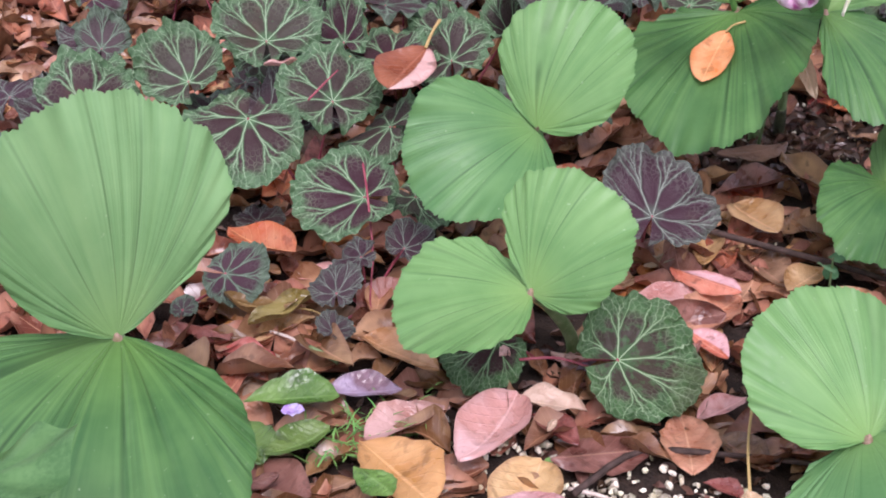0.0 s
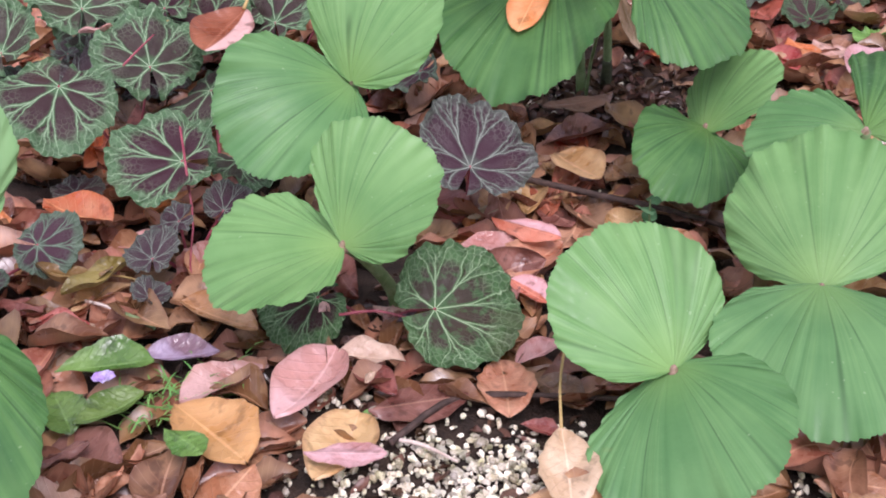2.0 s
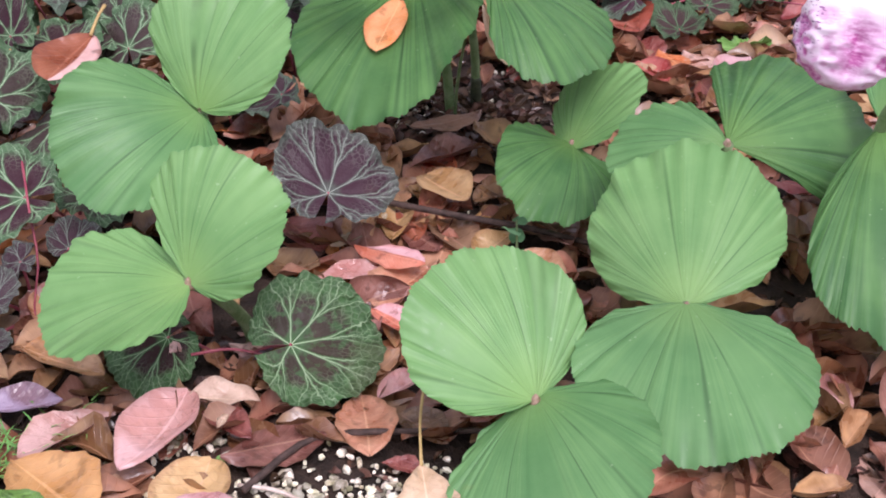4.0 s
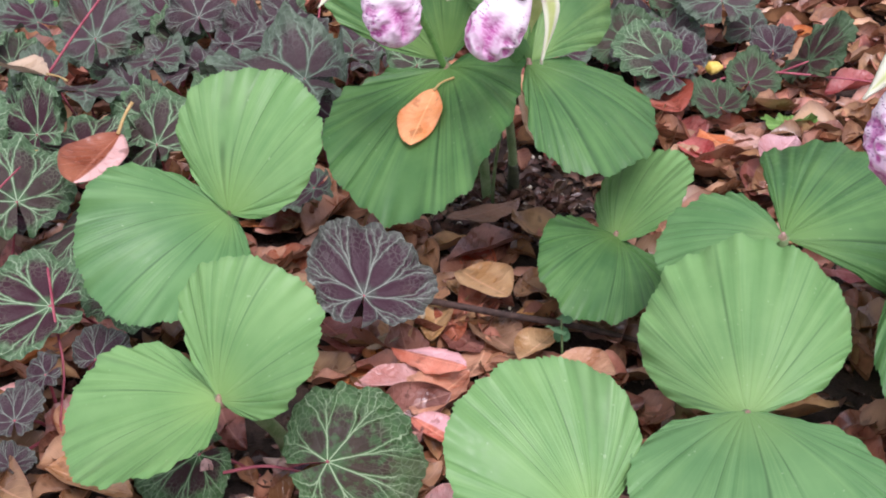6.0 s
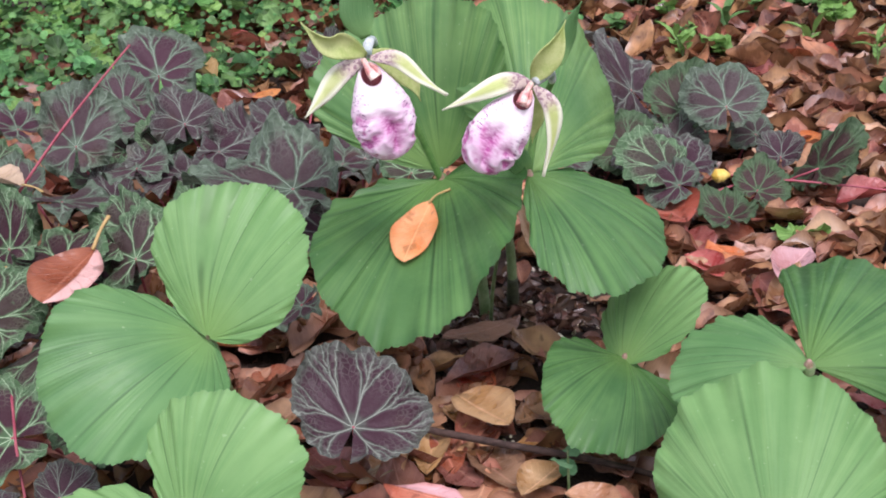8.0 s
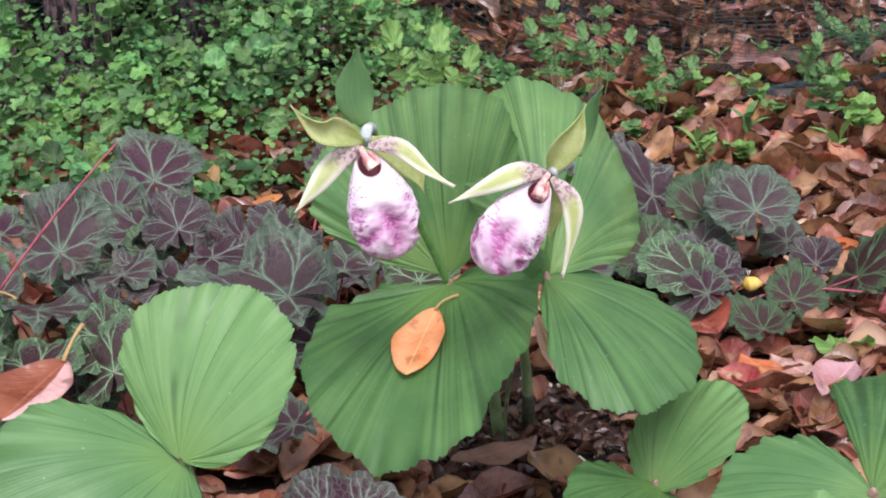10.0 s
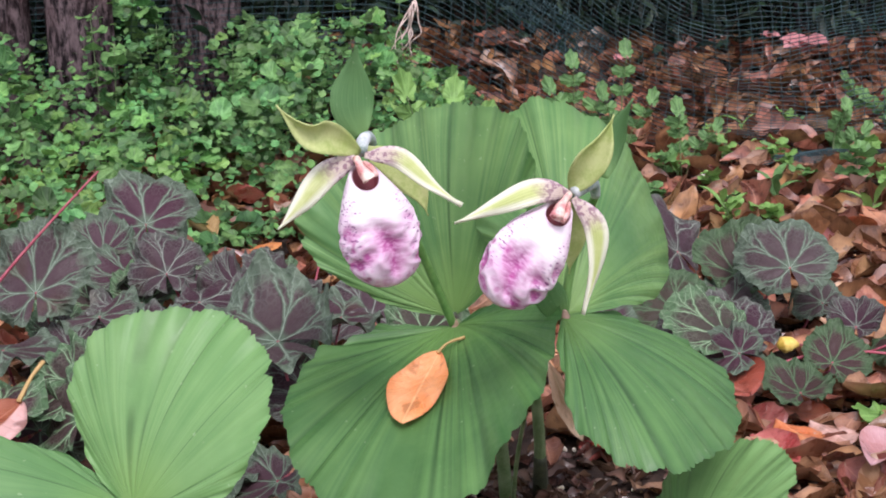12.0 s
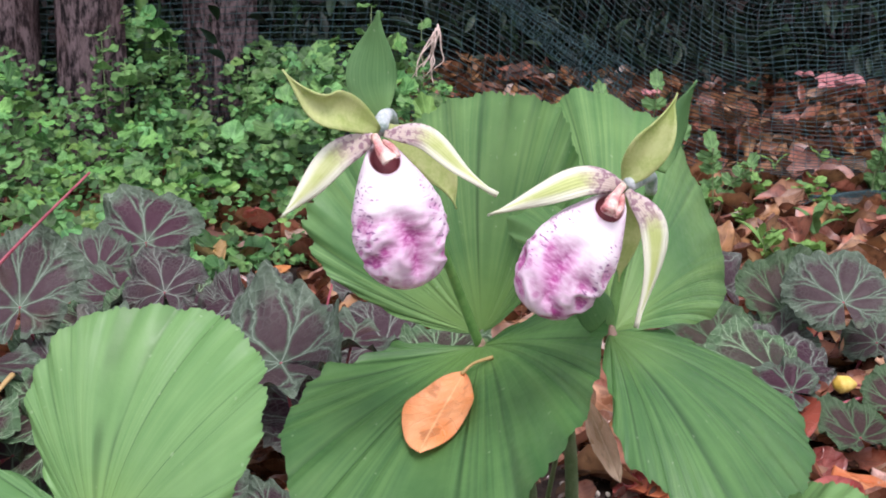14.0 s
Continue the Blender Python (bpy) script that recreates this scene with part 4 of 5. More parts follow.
saxifrage((-0.007, 1.075, 0.0), [
    (SAX_GREY, -0.013, 1.042, 0.101, 34, 10, 49, 0.0384),
    (SAX_GREEN, 0.041, 0.993, 0.09, -131, 32, 176, 0.0307),
    (SAX_GREY, -0.05, 1.099, 0.099, -83, 25, 148, 0.0233),
], "saxifrage with maroon-marked pale-veined round leaves")
saxifrage((0.567, 1.233, 0.0), [
    (SAX_GREY, 0.592, 1.181, 0.076, -109, 40, 78, 0.0385),
    (SAX_DULL, 0.564, 1.232, 0.06, -92, 41, 75, 0.0369),
    (SAX_GREY, 0.545, 1.196, 0.045, -47, 17, 57, 0.0294),
], "saxifrage with dull green leaves among fallen leaves")
saxifrage((0.478, 1.218, 0.0), [
    (SAX_DULL, 0.488, 1.163, 0.05, -107, 47, 99, 0.0312),
    (SAX_PURPLE, 0.535, 1.307, 0.064, -32, 60, 156, 0.0558),
    (SAX_GREY, 0.412, 1.095, 0.07, -82, 21, 3, 0.0164),
], "saxifrage with dull green leaves among fallen leaves")
saxifrage((0.562, 1.104, 0.0), [
    (SAX_PURPLE, 0.532, 1.119, 0.041, -75, 11, 120, 0.0371),
    (SAX_DULL, 0.539, 1.029, 0.025, -99, 13, 86, 0.0242),
    (SAX_DULL, 0.576, 1.059, 0.035, -88, 32, 52, 0.0253),
    (SAX_DULL, 0.642, 1.08, 0.041, 178, 50, 13, 0.0371),
    (SAX_GREY, 0.522, 1.083, 0.025, -89, 13, 117, 0.0176),
], "saxifrage with dull green leaves among fallen leaves")


def leaf_carpet():
    """The lower, shaded leaves of the saxifrage mound."""
    rng = random.Random(5)
    spots = [(rng.uniform(-0.34, 0.27), rng.uniform(0.84, 1.42)) for _ in range(60)] + [(rng.uniform(0.44, 0.62), rng.uniform(1.04, 1.26)) for _ in range(7)]
    for x, y in spots:
        if x > 0.14 and y < 0.98:
            continue
        root = (x, y, ground_z(x, y))
        z = rng.uniform(0.03, 0.062)
        saxifrage(root, [(rng.choice((SAX_GREY, SAX_PURPLE, SAX_GREEN)), x + rng.uniform(-0.02, 0.02), y - 0.01, z, rng.uniform(-150, -30), rng.uniform(10, 42), rng.uniform(40, 140), rng.uniform(0.02, 0.036))], "low dull green saxifrage leaf under the mound")


leaf_carpet()


# ---- fallen leaves ----
def dead_shape(seed, width=0.5, curl=0.2, fold=0.15, n=17, m=9, blunt=0.0):
    """A leaf one unit long along x; verts, faces, uvs."""
    rng = random.Random(seed)
    verts, uvs = [], []
    ph = rng.uniform(0, 6)
    bow = rng.uniform(-0.10, 0.10)
    calm = 10 <= seed <= 13
    wrinkle = 0.026 if calm else 0.055
    cupped, twist = rng.uniform(-0.5, 0.7), rng.gauss(0, 0.12 if calm else 0.35)
    roll, roll_side = rng.uniform(0.0, 0.12 if calm else 0.9), rng.choice((-1, 1))
    for i in range(n):
        v = i / (n - 1)
        w = 0.5 * width * max(0.0, math.sin(math.pi * v ** (0.9 + 0.55 * blunt))) ** (0.72 - 0.12 * blunt) * (1 + 0.035 * math.sin(9 * v + ph) + (0.05 * math.sin(31 * v + 2 * ph) if seed % 2 else 0.0))
        w = max(w, 0.006)
        for j in range(m):
            u = j / (m - 1) * 2 - 1
            z = 0.35 * cupped * u * u * w + twist * (v - 0.5) * u * w + roll * max(0.0, abs(u) - 0.55) ** 2 * (1 if u * roll_side > 0 else 0.3) * w * 6
            z += curl * (v - 0.45) ** 2 + fold * abs(u) * w * 2 + wrinkle * math.sin(5 * v + 3 * u + ph) * abs(u) + 0.6 * wrinkle * math.sin(13 * v + ph * 2) * u * u
            verts.append((v, u * w + bow * math.sin(math.pi * v), z))
            uvs.append((u * 0.5 + 0.5, v))
    verts = np.array(verts)
    verts[:, 2] -= verts[:, 2].min()
    return verts, grid_faces(n, m), np.array(uvs)


SHAPES = [dead_shape(k, 0.5, c, f, blunt=(k % 3) / 2) for k, (c, f) in enumerate(((0.2, 0.25), (0.45, -0.15), (-0.3, 0.25), (0.15, 0.5), (0.7, 0.3), (-0.45, -0.2), (0.35, 0.1), (0.9, 0.15), (0.12, -0.22), (-0.2, -0.3), (0.06, 0.04), (0.10, 0.16), (0.28, 0.22), (0.16, -0.14)))]
DEAD_MESH = {}
WORDS = {"pale": "pale straw-coloured", "tan": "tan dry", "brown": "dull brown", "rose": "rosy tan", "pink": "pale pink", "orange": "orange", "redorange": "bright red-orange", "red": "red", "redbrown": "dark red-brown", "beige": "pale beige", "olive": "yellow-olive", "purple": "shiny purplish", "yellow": "yellow", "twotone": "red-brown and pink", "amber": "bright orange", "ochre": "ochre yellow", "blush": "red and pink blushed", "green": "fallen green"}


def dead_mesh(kind, k):
    if (kind, k) not in DEAD_MESH:
        DEAD_MESH[kind, k] = mesh_of("fallen_leaf", SHAPES[k][0], SHAPES[k][1], DEAD[kind], SHAPES[k][2])
    return DEAD_MESH[kind, k]


def fallen(kind, x, y, z, heading, length, width, k, tilt=0.0, lean=0.0, where="on the ground", stalk=None):
    ob = new("fallen_leaf", dead_mesh(kind, k))
    ob.matrix_world = pose(x, y, z, lean, tilt, heading) @ Matrix.Diagonal((length, length * width / 0.5, length, 1))
    if stalk:
        sx, sy, sz = stalk
        line = [(0.03, 0, 0.03), (sx * 0.5, sy * 0.3, sz * 0.6 + 0.02), (sx, sy, sz)]
        part("stalk", tube(line, (0.016, 0.012, 0.017), STALK_TAN, 9, 6, (0, 0, 0), "stalk"), ob, "thin yellowish stalk")
    return tagged(ob, WORDS[kind] + " fallen leaf lying " + where, "leaf", "fallen leaves")

fallen("olive", -0.042, 0.663, 0.028, -138, 0.054, 0.4, 0, 0, -6)
fallen("tan", -0.043, 0.658, 0.014, -142, 0.046, 0.45, 11, 0, 3)
fallen("orange", -0.062, 0.719, 0.028, 148, 0.064, 0.6, 12, 0, 1)
fallen("redbrown", -0.135, 0.646, 0.014, -30, 0.047, 0.5, 8, 0, -2)
fallen("red", -0.099, 0.616, 0.014, -30, 0.047, 0.45, 0, 0, -3)
fallen("tan", -0.001, 0.653, 0.014, 86, 0.047, 0.4, 12, 0, 4)
fallen("tan", 0.337, 0.417, 0.014, -19, 0.039, 0.6, 13, 0, 6)
fallen("brown", -0.072, 0.474, 0.014, 29, 0.032, 0.5, 8, 0, -7)
fallen("redbrown", -0.046, 0.449, 0.014, 17, 0.032, 0.5, 0, 0, 3)
fallen("brown", -0.085, 0.879, 0.014, 62, 0.064, 0.6, 3, 0, 2)
fallen("beige", 0.093, 0.555, 0.018, -19, 0.042, 0.4, 0, 0, 5)
fallen("redbrown", 0.100, 0.545, 0.014, -50, 0.040, 0.5, 12, 0, -3)
fallen("redbrown", -0.044, 0.612, 0.014, -145, 0.037, 0.4, 6, 0, -1)
fallen("orange", -0.047, 0.751, 0.014, 21, 0.053, 0.4, 0, 0, -3)
fallen("rose", -0.026, 0.732, 0.014, -144, 0.045, 0.5, 13, 0, -3)
fallen("purple", 0.129, 0.589, 0.014, 1, 0.043, 0.3, 12, 0, 8)
fallen("brown", 0.326, 0.894, 0.020, -160, 0.066, 0.62, 13, 0, 8)
fallen("red", 0.482, 1.089, 0.028, -79, 0.076, 0.75, 12, 0, 6)
fallen("red", 0.487, 0.984, 0.014, -78, 0.053, 0.5, 12, 0, 8)
fallen("orange", 0.511, 1.005, 0.014, -82, 0.051, 0.6, 13, 0, 3)
fallen("rose", 0.533, 0.998, 0.014, -79, 0.048, 0.6, 13, 0, 6)
fallen("pink", 0.525, 0.888, 0.028, 45, 0.063, 0.5, 12, 0, 4)
fallen("red", 0.651, 1.060, 0.014, 4, 0.057, 0.5, 3, 0, 8)
fallen("redbrown", 0.522, 0.916, 0.014, -92, 0.074, 0.5, 6, 0, 7)
fallen("red", 0.503, 0.731, 0.018, -43, 0.036, 0.5, 8, 0, 7)
fallen("redorange", 0.140, 1.393, 0.073, 27, 0.035, 0.6, 13, 0, 6, where="among the saxifrage")
fallen("yellow", 0.064, 1.718, 0.028, -63, 0.066, 0.5, 3, 0, 3)
fallen("tan", 0.144, 0.992, 0.014, -55, 0.070, 0.55, 3, 0, 7)
fallen("brown", 0.334, 0.725, 0.014, -79, 0.052, 0.6, 6, 0, 2)
fallen("tan", 0.280, 0.677, 0.014, 41, 0.043, 0.6, 12, 0, 0)
fallen("tan", 0.155, 0.895, 0.014, 52, 0.063, 0.5, 3, 0, 1)
fallen("redbrown", 0.503, 1.093, 0.014, 21, 0.047, 0.5, 8, 0, 8)
fallen("redbrown", 0.531, 0.880, 0.014, -175, 0.029, 0.5, 12, 0, 1)
fallen("tan", 0.557, 1.075, 0.014, -54, 0.036, 0.5, 6, 0, 7)
fallen("brown", 0.608, 1.029, 0.014, -43, 0.031, 0.5, 13, 0, -6)
fallen("red", 0.117, 1.735, 0.058, -86, 0.060, 0.5, 13, -25, -8, where="among the saxifrage")
fallen("beige", 0.163, 1.778, 0.028, 55, 0.049, 0.5, 0, 0, -5)
fallen("rose", 0.840, 2.125, 0.014, -89, 0.060, 0.6, 0, -25, -7)
fallen("redorange", 0.797, 1.514, 0.014, -103, 0.060, 0.6, 8, -25, -1)
fallen("rose", 0.884, 1.686, 0.028, -103, 0.060, 0.4, 11, -25, 8)
fallen("redorange", -0.260, 2.300, 0.038, -73, 0.060, 0.5, 12, -25, 0)
fallen("redbrown", 0.738, 1.516, 0.014, -71, 0.069, 0.5, 6, 0, -2)
fallen("redorange", 0.851, 1.559, 0.014, -82, 0.049, 0.6, 0, 0, 5)
fallen("brown", 0.821, 1.886, 0.014, 42, 0.060, 0.6, 0, -25, -7)
fallen("brown", 0.740, 1.824, 0.014, -60, 0.063, 0.5, 13, 0, 3)
fallen("redorange", 0.685, 1.249, 0.014, -97, 0.073, 0.6, 12, 0, -1)
fallen("redbrown", 0.808, 1.406, 0.014, 15, 0.041, 0.5, 0, 0, -6)
fallen("rose", 0.815, 2.062, 0.028, -94, 0.060, 0.6, 11, -25, -6)
fallen("red", 0.124, 1.695, 0.058, -82, 0.060, 0.6, 8, -25, -4, where="among the saxifrage")
fallen("redbrown", 0.779, 1.871, 0.014, -132, 0.060, 0.5, 12, -25, -3)
fallen("purple", -0.026, 0.570, 0.014, 0, 0.047, 0.56, 12, 0, 0)
fallen("rose", 0.051, 0.554, 0.014, -150, 0.058, 0.52, 11, 0, 4)
fallen("pink", 0.092, 0.560, 0.017, -118, 0.074, 0.56, 12, 0, 0)
fallen("brown", 0.109, 0.502, 0.013, 6, 0.058, 0.58, 13, 0, 3)
fallen("ochre", -0.001, 0.519, 0.017, -52, 0.071, 0.66, 11, 0, 0)
fallen("green", 0.000, 0.477, 0.032, -46, 0.033, 0.62, 13, 0, 0)
fallen("tan", 0.104, 0.505, 0.011, -114, 0.062, 0.66, 12, 0, 0)
fallen("pink", 0.074, 0.460, 0.022, -9, 0.045, 0.42, 13, 0, 4)
fallen("tan", 0.189, 0.547, 0.012, -91, 0.056, 0.60, 11, 0, 0)
fallen("brown", 0.208, 0.526, 0.010, -55, 0.040, 0.60, 12, 0, 0)
fallen("redbrown", 0.194, 0.490, 0.008, -32, 0.024, 0.60, 11, 0, 0)
fallen("tan", -0.008, 0.626, 0.016, -38, 0.066, 0.44, 12, 0, 0)
fallen("redbrown", 0.034, 0.612, 0.008, -55, 0.040, 0.50, 12, 0, 0)
fallen("rose", 0.198, 0.541, 0.010, 32, 0.039, 0.45, 12, 0, 0)
fallen("blush", 0.201, 0.690, 0.025, -39, 0.055, 0.46, 13, 0, 6)
fallen("rose", 0.217, 0.668, 0.018, -178, 0.043, 0.60, 12, 0, 0)
fallen("tan", 0.247, 0.670, 0.016, -137, 0.056, 0.66, 11, 0, 0)
fallen("beige", 0.186, 0.712, 0.014, 38, 0.055, 0.30, 13, 0, 0)
fallen("tan", 0.261, 0.792, 0.020, -61, 0.054, 0.74, 12, 0, 0)
fallen("brown", 0.256, 0.824, 0.014, 21, 0.067, 0.50, 11, 0, 0)
fallen("ochre", 0.287, 0.735, 0.012, 8, 0.032, 0.62, 13, 0, 0)
fallen("brown", 0.258, 0.746, 0.008, -65, 0.058, 0.55, 11, 0, 0)
fallen("tan", 0.305, 0.674, 0.014, -45, 0.042, 0.60, 12, 0, 0)
fallen("blush", 0.205, 0.627, 0.016, -58, 0.038, 0.55, 12, 0, 0)
fallen("redbrown", 0.157, 0.773, 0.008, -66, 0.058, 0.62, 11, 0, 0)
fallen("tan", 0.239, 0.768, 0.012, -101, 0.055, 0.45, 12, 0, 0)
fallen("brown", 0.238, 0.742, 0.008, -64, 0.048, 0.50, 13, 0, 0)
fallen("tan", 0.254, 0.799, 0.010, -77, 0.033, 0.45, 12, 0, 0)
fallen("amber", 0.2590, 0.8490, 0.1385, 245, 0.0645, 0.47, 10, 14.5, 4.4, "on an orchid leaf", (-0.21, 0.18, 0.03))
fallen("twotone", 0.030, 0.890, 0.116, 249, 0.074, 0.64, 10, 4, -6, "on the saxifrage", (-0.30, 0.02, 0.22))
fallen("beige", -0.040, 1.045, 0.116, 140, 0.062, 0.72, 11, 0, 14, "on the saxifrage", (-0.5, 0.1, 0.02))
fallen("pale", 0.2115, 0.4580, 0.030, 267, 0.056, 0.56, 11, 10, 0, stalk=(-1.02, 0.13, 0.06))
fallen("olive", -0.052, 0.650, 0.026, 175, 0.050, 0.4, 1, 0, 0, stalk=(-0.5, 0.3, 0.0))
fallen("rose", -0.070, 0.905, 0.100, 185, 0.034, 0.34, 0, 0, 0, "on the saxifrage", (-1.1, 0.25, 0.2))
fallen("green", -0.074, 0.553, 0.022, 4, 0.058, 0.56, 11, 0, 4)
fallen("green", -0.019, 0.529, 0.019, 215, 0.044, 0.6, 12, 0, 0)
fallen("green", -0.074, 0.541, 0.016, 294, 0.044, 0.62, 11, 0, 6)
fallen("tan", 0.020, 0.470, 0.016, 265, 0.045, 0.2, 4, 0, 0)
fallen("tan", -0.022, 0.465, 0.016, 250, 0.035, 0.22, 4, 0, 0)
fallen("tan", -0.050, 0.470, 0.016, 300, 0.035, 0.25, 4, 0, 0)
fallen("pale", 0.345, 0.985, 0.082, 285, 0.062, 0.22, 11, 40, 30, "against the stems")
fallen("beige", 0.108, 0.522, 0.020, 60, 0.012, 0.4, 0, 0, 20)


def scatter_leaves():
    rng = random.Random(11)
    kinds = ["tan"] * 6 + ["brown"] * 4 + ["rose"] * 5 + ["redbrown"] * 5 + ["orange"] * 2 + ["beige"] + ["red"] * 2 + ["pink"] * 2
    for i in range(290):
        x, y = rng.uniform(-0.30, 0.72), rng.uniform(0.36, 1.12)
        if math.hypot((x - 0.16) / 0.15, (y - 0.462) / 0.085) < 1 or (-0.05 < x < 0.24 and 0.46 < y < 0.61) or math.hypot((x - 0.32) / 0.10, (y - 0.935) / 0.09) < 1:
            continue
        kind = rng.choice(kinds)
        if y > 0.66 and kind in ("pink", "rose", "beige"):
            kind = rng.choice(("tan", "brown", "redbrown", "redorange", "red"))
        fallen(kind, x, y, ground_z(x, y) + rng.uniform(0.003, 0.008), rng.uniform(0, 360), rng.uniform(0.034, 0.058), rng.uniform(0.5, 0.72), rng.choice((0, 1, 2, 3, 6, 8, 9, 11, 12, 13)), rng.gauss(0, 11), rng.gauss(0, 13))
    def place(x, y, lo, hi, tilt, top=0.009):
        s = rng.uniform(lo, hi)
        return Matrix.Translation((x, y, ground_z(x, y) + rng.uniform(0.001, top))) @ rot(rng, tilt) @ Matrix.Diagonal((s, s * rng.uniform(0.8, 1.25), s, 1))
    small = [dead_shape(40 + k, 0.5, c, f, 9, 5) for k, (c, f) in enumerate(((0.3, 0.2), (0.6, -0.1), (-0.4, 0.3), (0.2, 0.4)))]
    near = []
    while len(near) < 4300:
        x, y = rng.uniform(-0.55, 0.95) + rng.gauss(0, 0.12), rng.uniform(0.25, 1.5) + rng.gauss(0, 0.10)
        if math.hypot((x - 0.165) / 0.10, (y - 0.45) / 0.068) < 1 or math.hypot((x - 0.32) / 0.095, (y - 0.935) / 0.085) < 1:
            continue
        calm = -0.05 < x < 0.24 and 0.45 < y < 0.60 or 0.18 < x < 0.33 and 0.62 < y < 0.84
        near.append((rng.randrange(4), place(x, y, 0.024, 0.042 if calm else 0.056, 0.12 if calm else 0.20, 0.005 if calm else 0.014)))
    ob = new("leaf_litter", copies("leaf_litter", small, near, LITTER))
    tagged(ob, "brown crumbled leaf litter covering the soil", "leaf litter", kind="stuff")
    bits = [(rng.randrange(4), place(rng.uniform(-0.45, 0.75), rng.uniform(0.3, 1.3), 0.005, 0.016, 0.3, 0.004)) for _ in range(3200)] + [(rng.randrange(4), place(rng.gauss(0.32, 0.05), rng.gauss(0.93, 0.045), 0.006, 0.020, 0.4, 0.006)) for _ in range(520)] + [(rng.randrange(4), place(rng.uniform(0.2, 1.5), rng.uniform(1.2, 2.5), 0.008, 0.024, 0.3, 0.006)) for _ in range(3000)]
    ob = new("leaf_crumbs", copies("leaf_crumbs", small, bits, CRUMB))
    tagged(ob, "dark brown crumbs of old leaves on the soil", "leaf litter", kind="stuff")
    far = [(rng.randrange(4), place(rng.uniform(-1.4, 2.8) + rng.gauss(0, 0.3), 1.3 + 1.45 * rng.random() ** 1.1 + rng.gauss(0, 0.08), 0.035, 0.075, 0.28)) for _ in range(6500)] + [(rng.randrange(4), place(rng.gauss(0.4, 1.7), rng.gauss(0.2, 1.5), 0.03, 0.07, 0.25)) for _ in range(3500)] + [(rng.randrange(4), place(rng.uniform(0.3, 2.4), rng.uniform(2.0, 2.75), 0.04, 0.08, 0.40, 0.02)) for _ in range(900)]
    far = [(k, m) for k, m in far if not (-0.4 < m.translation.x < 0.85 and 0.22 < m.translation.y < 1.25)]
    ob = new("leaf_litter", copies("leaf_litter", small, far, LITTER_FAR_SHADED))
    tagged(ob, "brown and orange leaf litter behind the orchids", "leaf litter", kind="stuff")


# darker copy of LITTER, with the shade towards the hedge put into its colour
LITTER_FAR_SHADED = dead_leaf_material("litter_far_shaded", (0.13, 0.050, 0.025), (0.40, 0.178, 0.086), islands=True)
CRUMB = dead_leaf_material("leaf_crumb", (0.06, 0.03, 0.02), (0.20, 0.10, 0.065), islands=True)
scatter_leaves()


# ---- pebbles, twigs ----
def pebbles():
    rng = random.Random(3)
    bm = bmesh.new()
    bmesh.ops.create_icosphere(bm, subdivisions=1, radius=1.0)
    base = np.array([tuple(v.co) for v in bm.verts])
    faces = [tuple(v.index for v in f.verts) for f in bm.faces]
    bm.free()
    shapes = []
    for k in range(5):
        v = np.array([p * (1 + 0.55 * noise.noise(Vector(p) * 1.3 + Vector((k * 9, 0, 0)))) for p in base])
        shapes.append((v, faces, np.zeros((len(v), 2))))
    places = []
    for cx, cy, rx, ry, n in ((0.165, 0.452, 0.085, 0.042, 900), (0.335, 0.94, 0.09, 0.07, 130), (0.34, 0.42, 0.07, 0.04, 260), (0.09, 0.535, 0.05, 0.02, 120), (0.25, 0.76, 0.08, 0.04, 50)):
        for _ in range(n):
            x, y = rng.gauss(cx, rx * 0.55), rng.gauss(cy, ry * 0.55)
            s = rng.uniform(0.0009, 0.0025) * (1.6 if rng.random() < 0.08 else 1)
            places.append((rng.randrange(5), Matrix.Translation((x, y, ground_z(x, y) + s * 0.4 + rng.uniform(0, 0.004))) @ rot(rng, 1.0) @ Matrix.Diagonal((s * 1.3, s, s * 0.8, 1))))
    ob = new("gravel", copies("gravel", shapes, places, PEBBLE, False))
    tagged(ob, "pale cream and yellowish gravel lying on the soil", "gravel", kind="stuff")


pebbles()


def twig(points, r, material=None, label="thin dark dead twig lying on the litter"):
    at = points[0]
    ob = new("twig", tube(points, (r, r * 0.9, r * 0.6), material or TWIG, 12, 6, at, "twig"))
    ob.location = at
    return tagged(ob, label, "twig")

twig([(0.12, 0.475, 0.014), (0.16, 0.508, 0.016), (0.215, 0.503, 0.016), (0.275, 0.496, 0.012)], 0.0022)
twig([(0.118, 0.482, 0.012), (0.137, 0.472, 0.014), (0.156, 0.460, 0.010)], 0.0014, STRAW, "short pale straw lying on the gravel")
twig([(0.225, 0.765, 0.02), (0.275, 0.728, 0.022), (0.325, 0.70, 0.02), (0.37, 0.675, 0.014)], 0.0028)
twig([(-0.070, 0.636, 0.018), (-0.055, 0.625, 0.020), (-0.041, 0.614, 0.018)], 0.0013, STRAW, "pale pink straw lying on the litter")
twig([(-0.041, 0.615, 0.019), (-0.031, 0.606, 0.020), (-0.021, 0.598, 0.018)], 0.0018, STEM, "short fresh green stalk lying on the litter")
twig([(0.094, 0.590, 0.024), (0.118, 0.588, 0.026), (0.143, 0.580, 0.022)], 0.0011, STALK_RED, "thin pink runner by an orchid stem")
twig([(-0.060, 0.835, 0.0985), (-0.050, 0.853, 0.1035), (-0.040, 0.872, 0.1075)], 0.0009, STALK_RED, "thin pink stalk lying on a saxifrage leaf")
twig([(-0.017, 0.784, 0.0800), (-0.012, 0.755, 0.0710), (-0.008, 0.728, 0.0600), (-0.006, 0.712, 0.03), (-0.006, 0.675, 0.02), (-0.003, 0.65, 0.012)], 0.0010, STALK_RED, "thin red saxifrage runner")
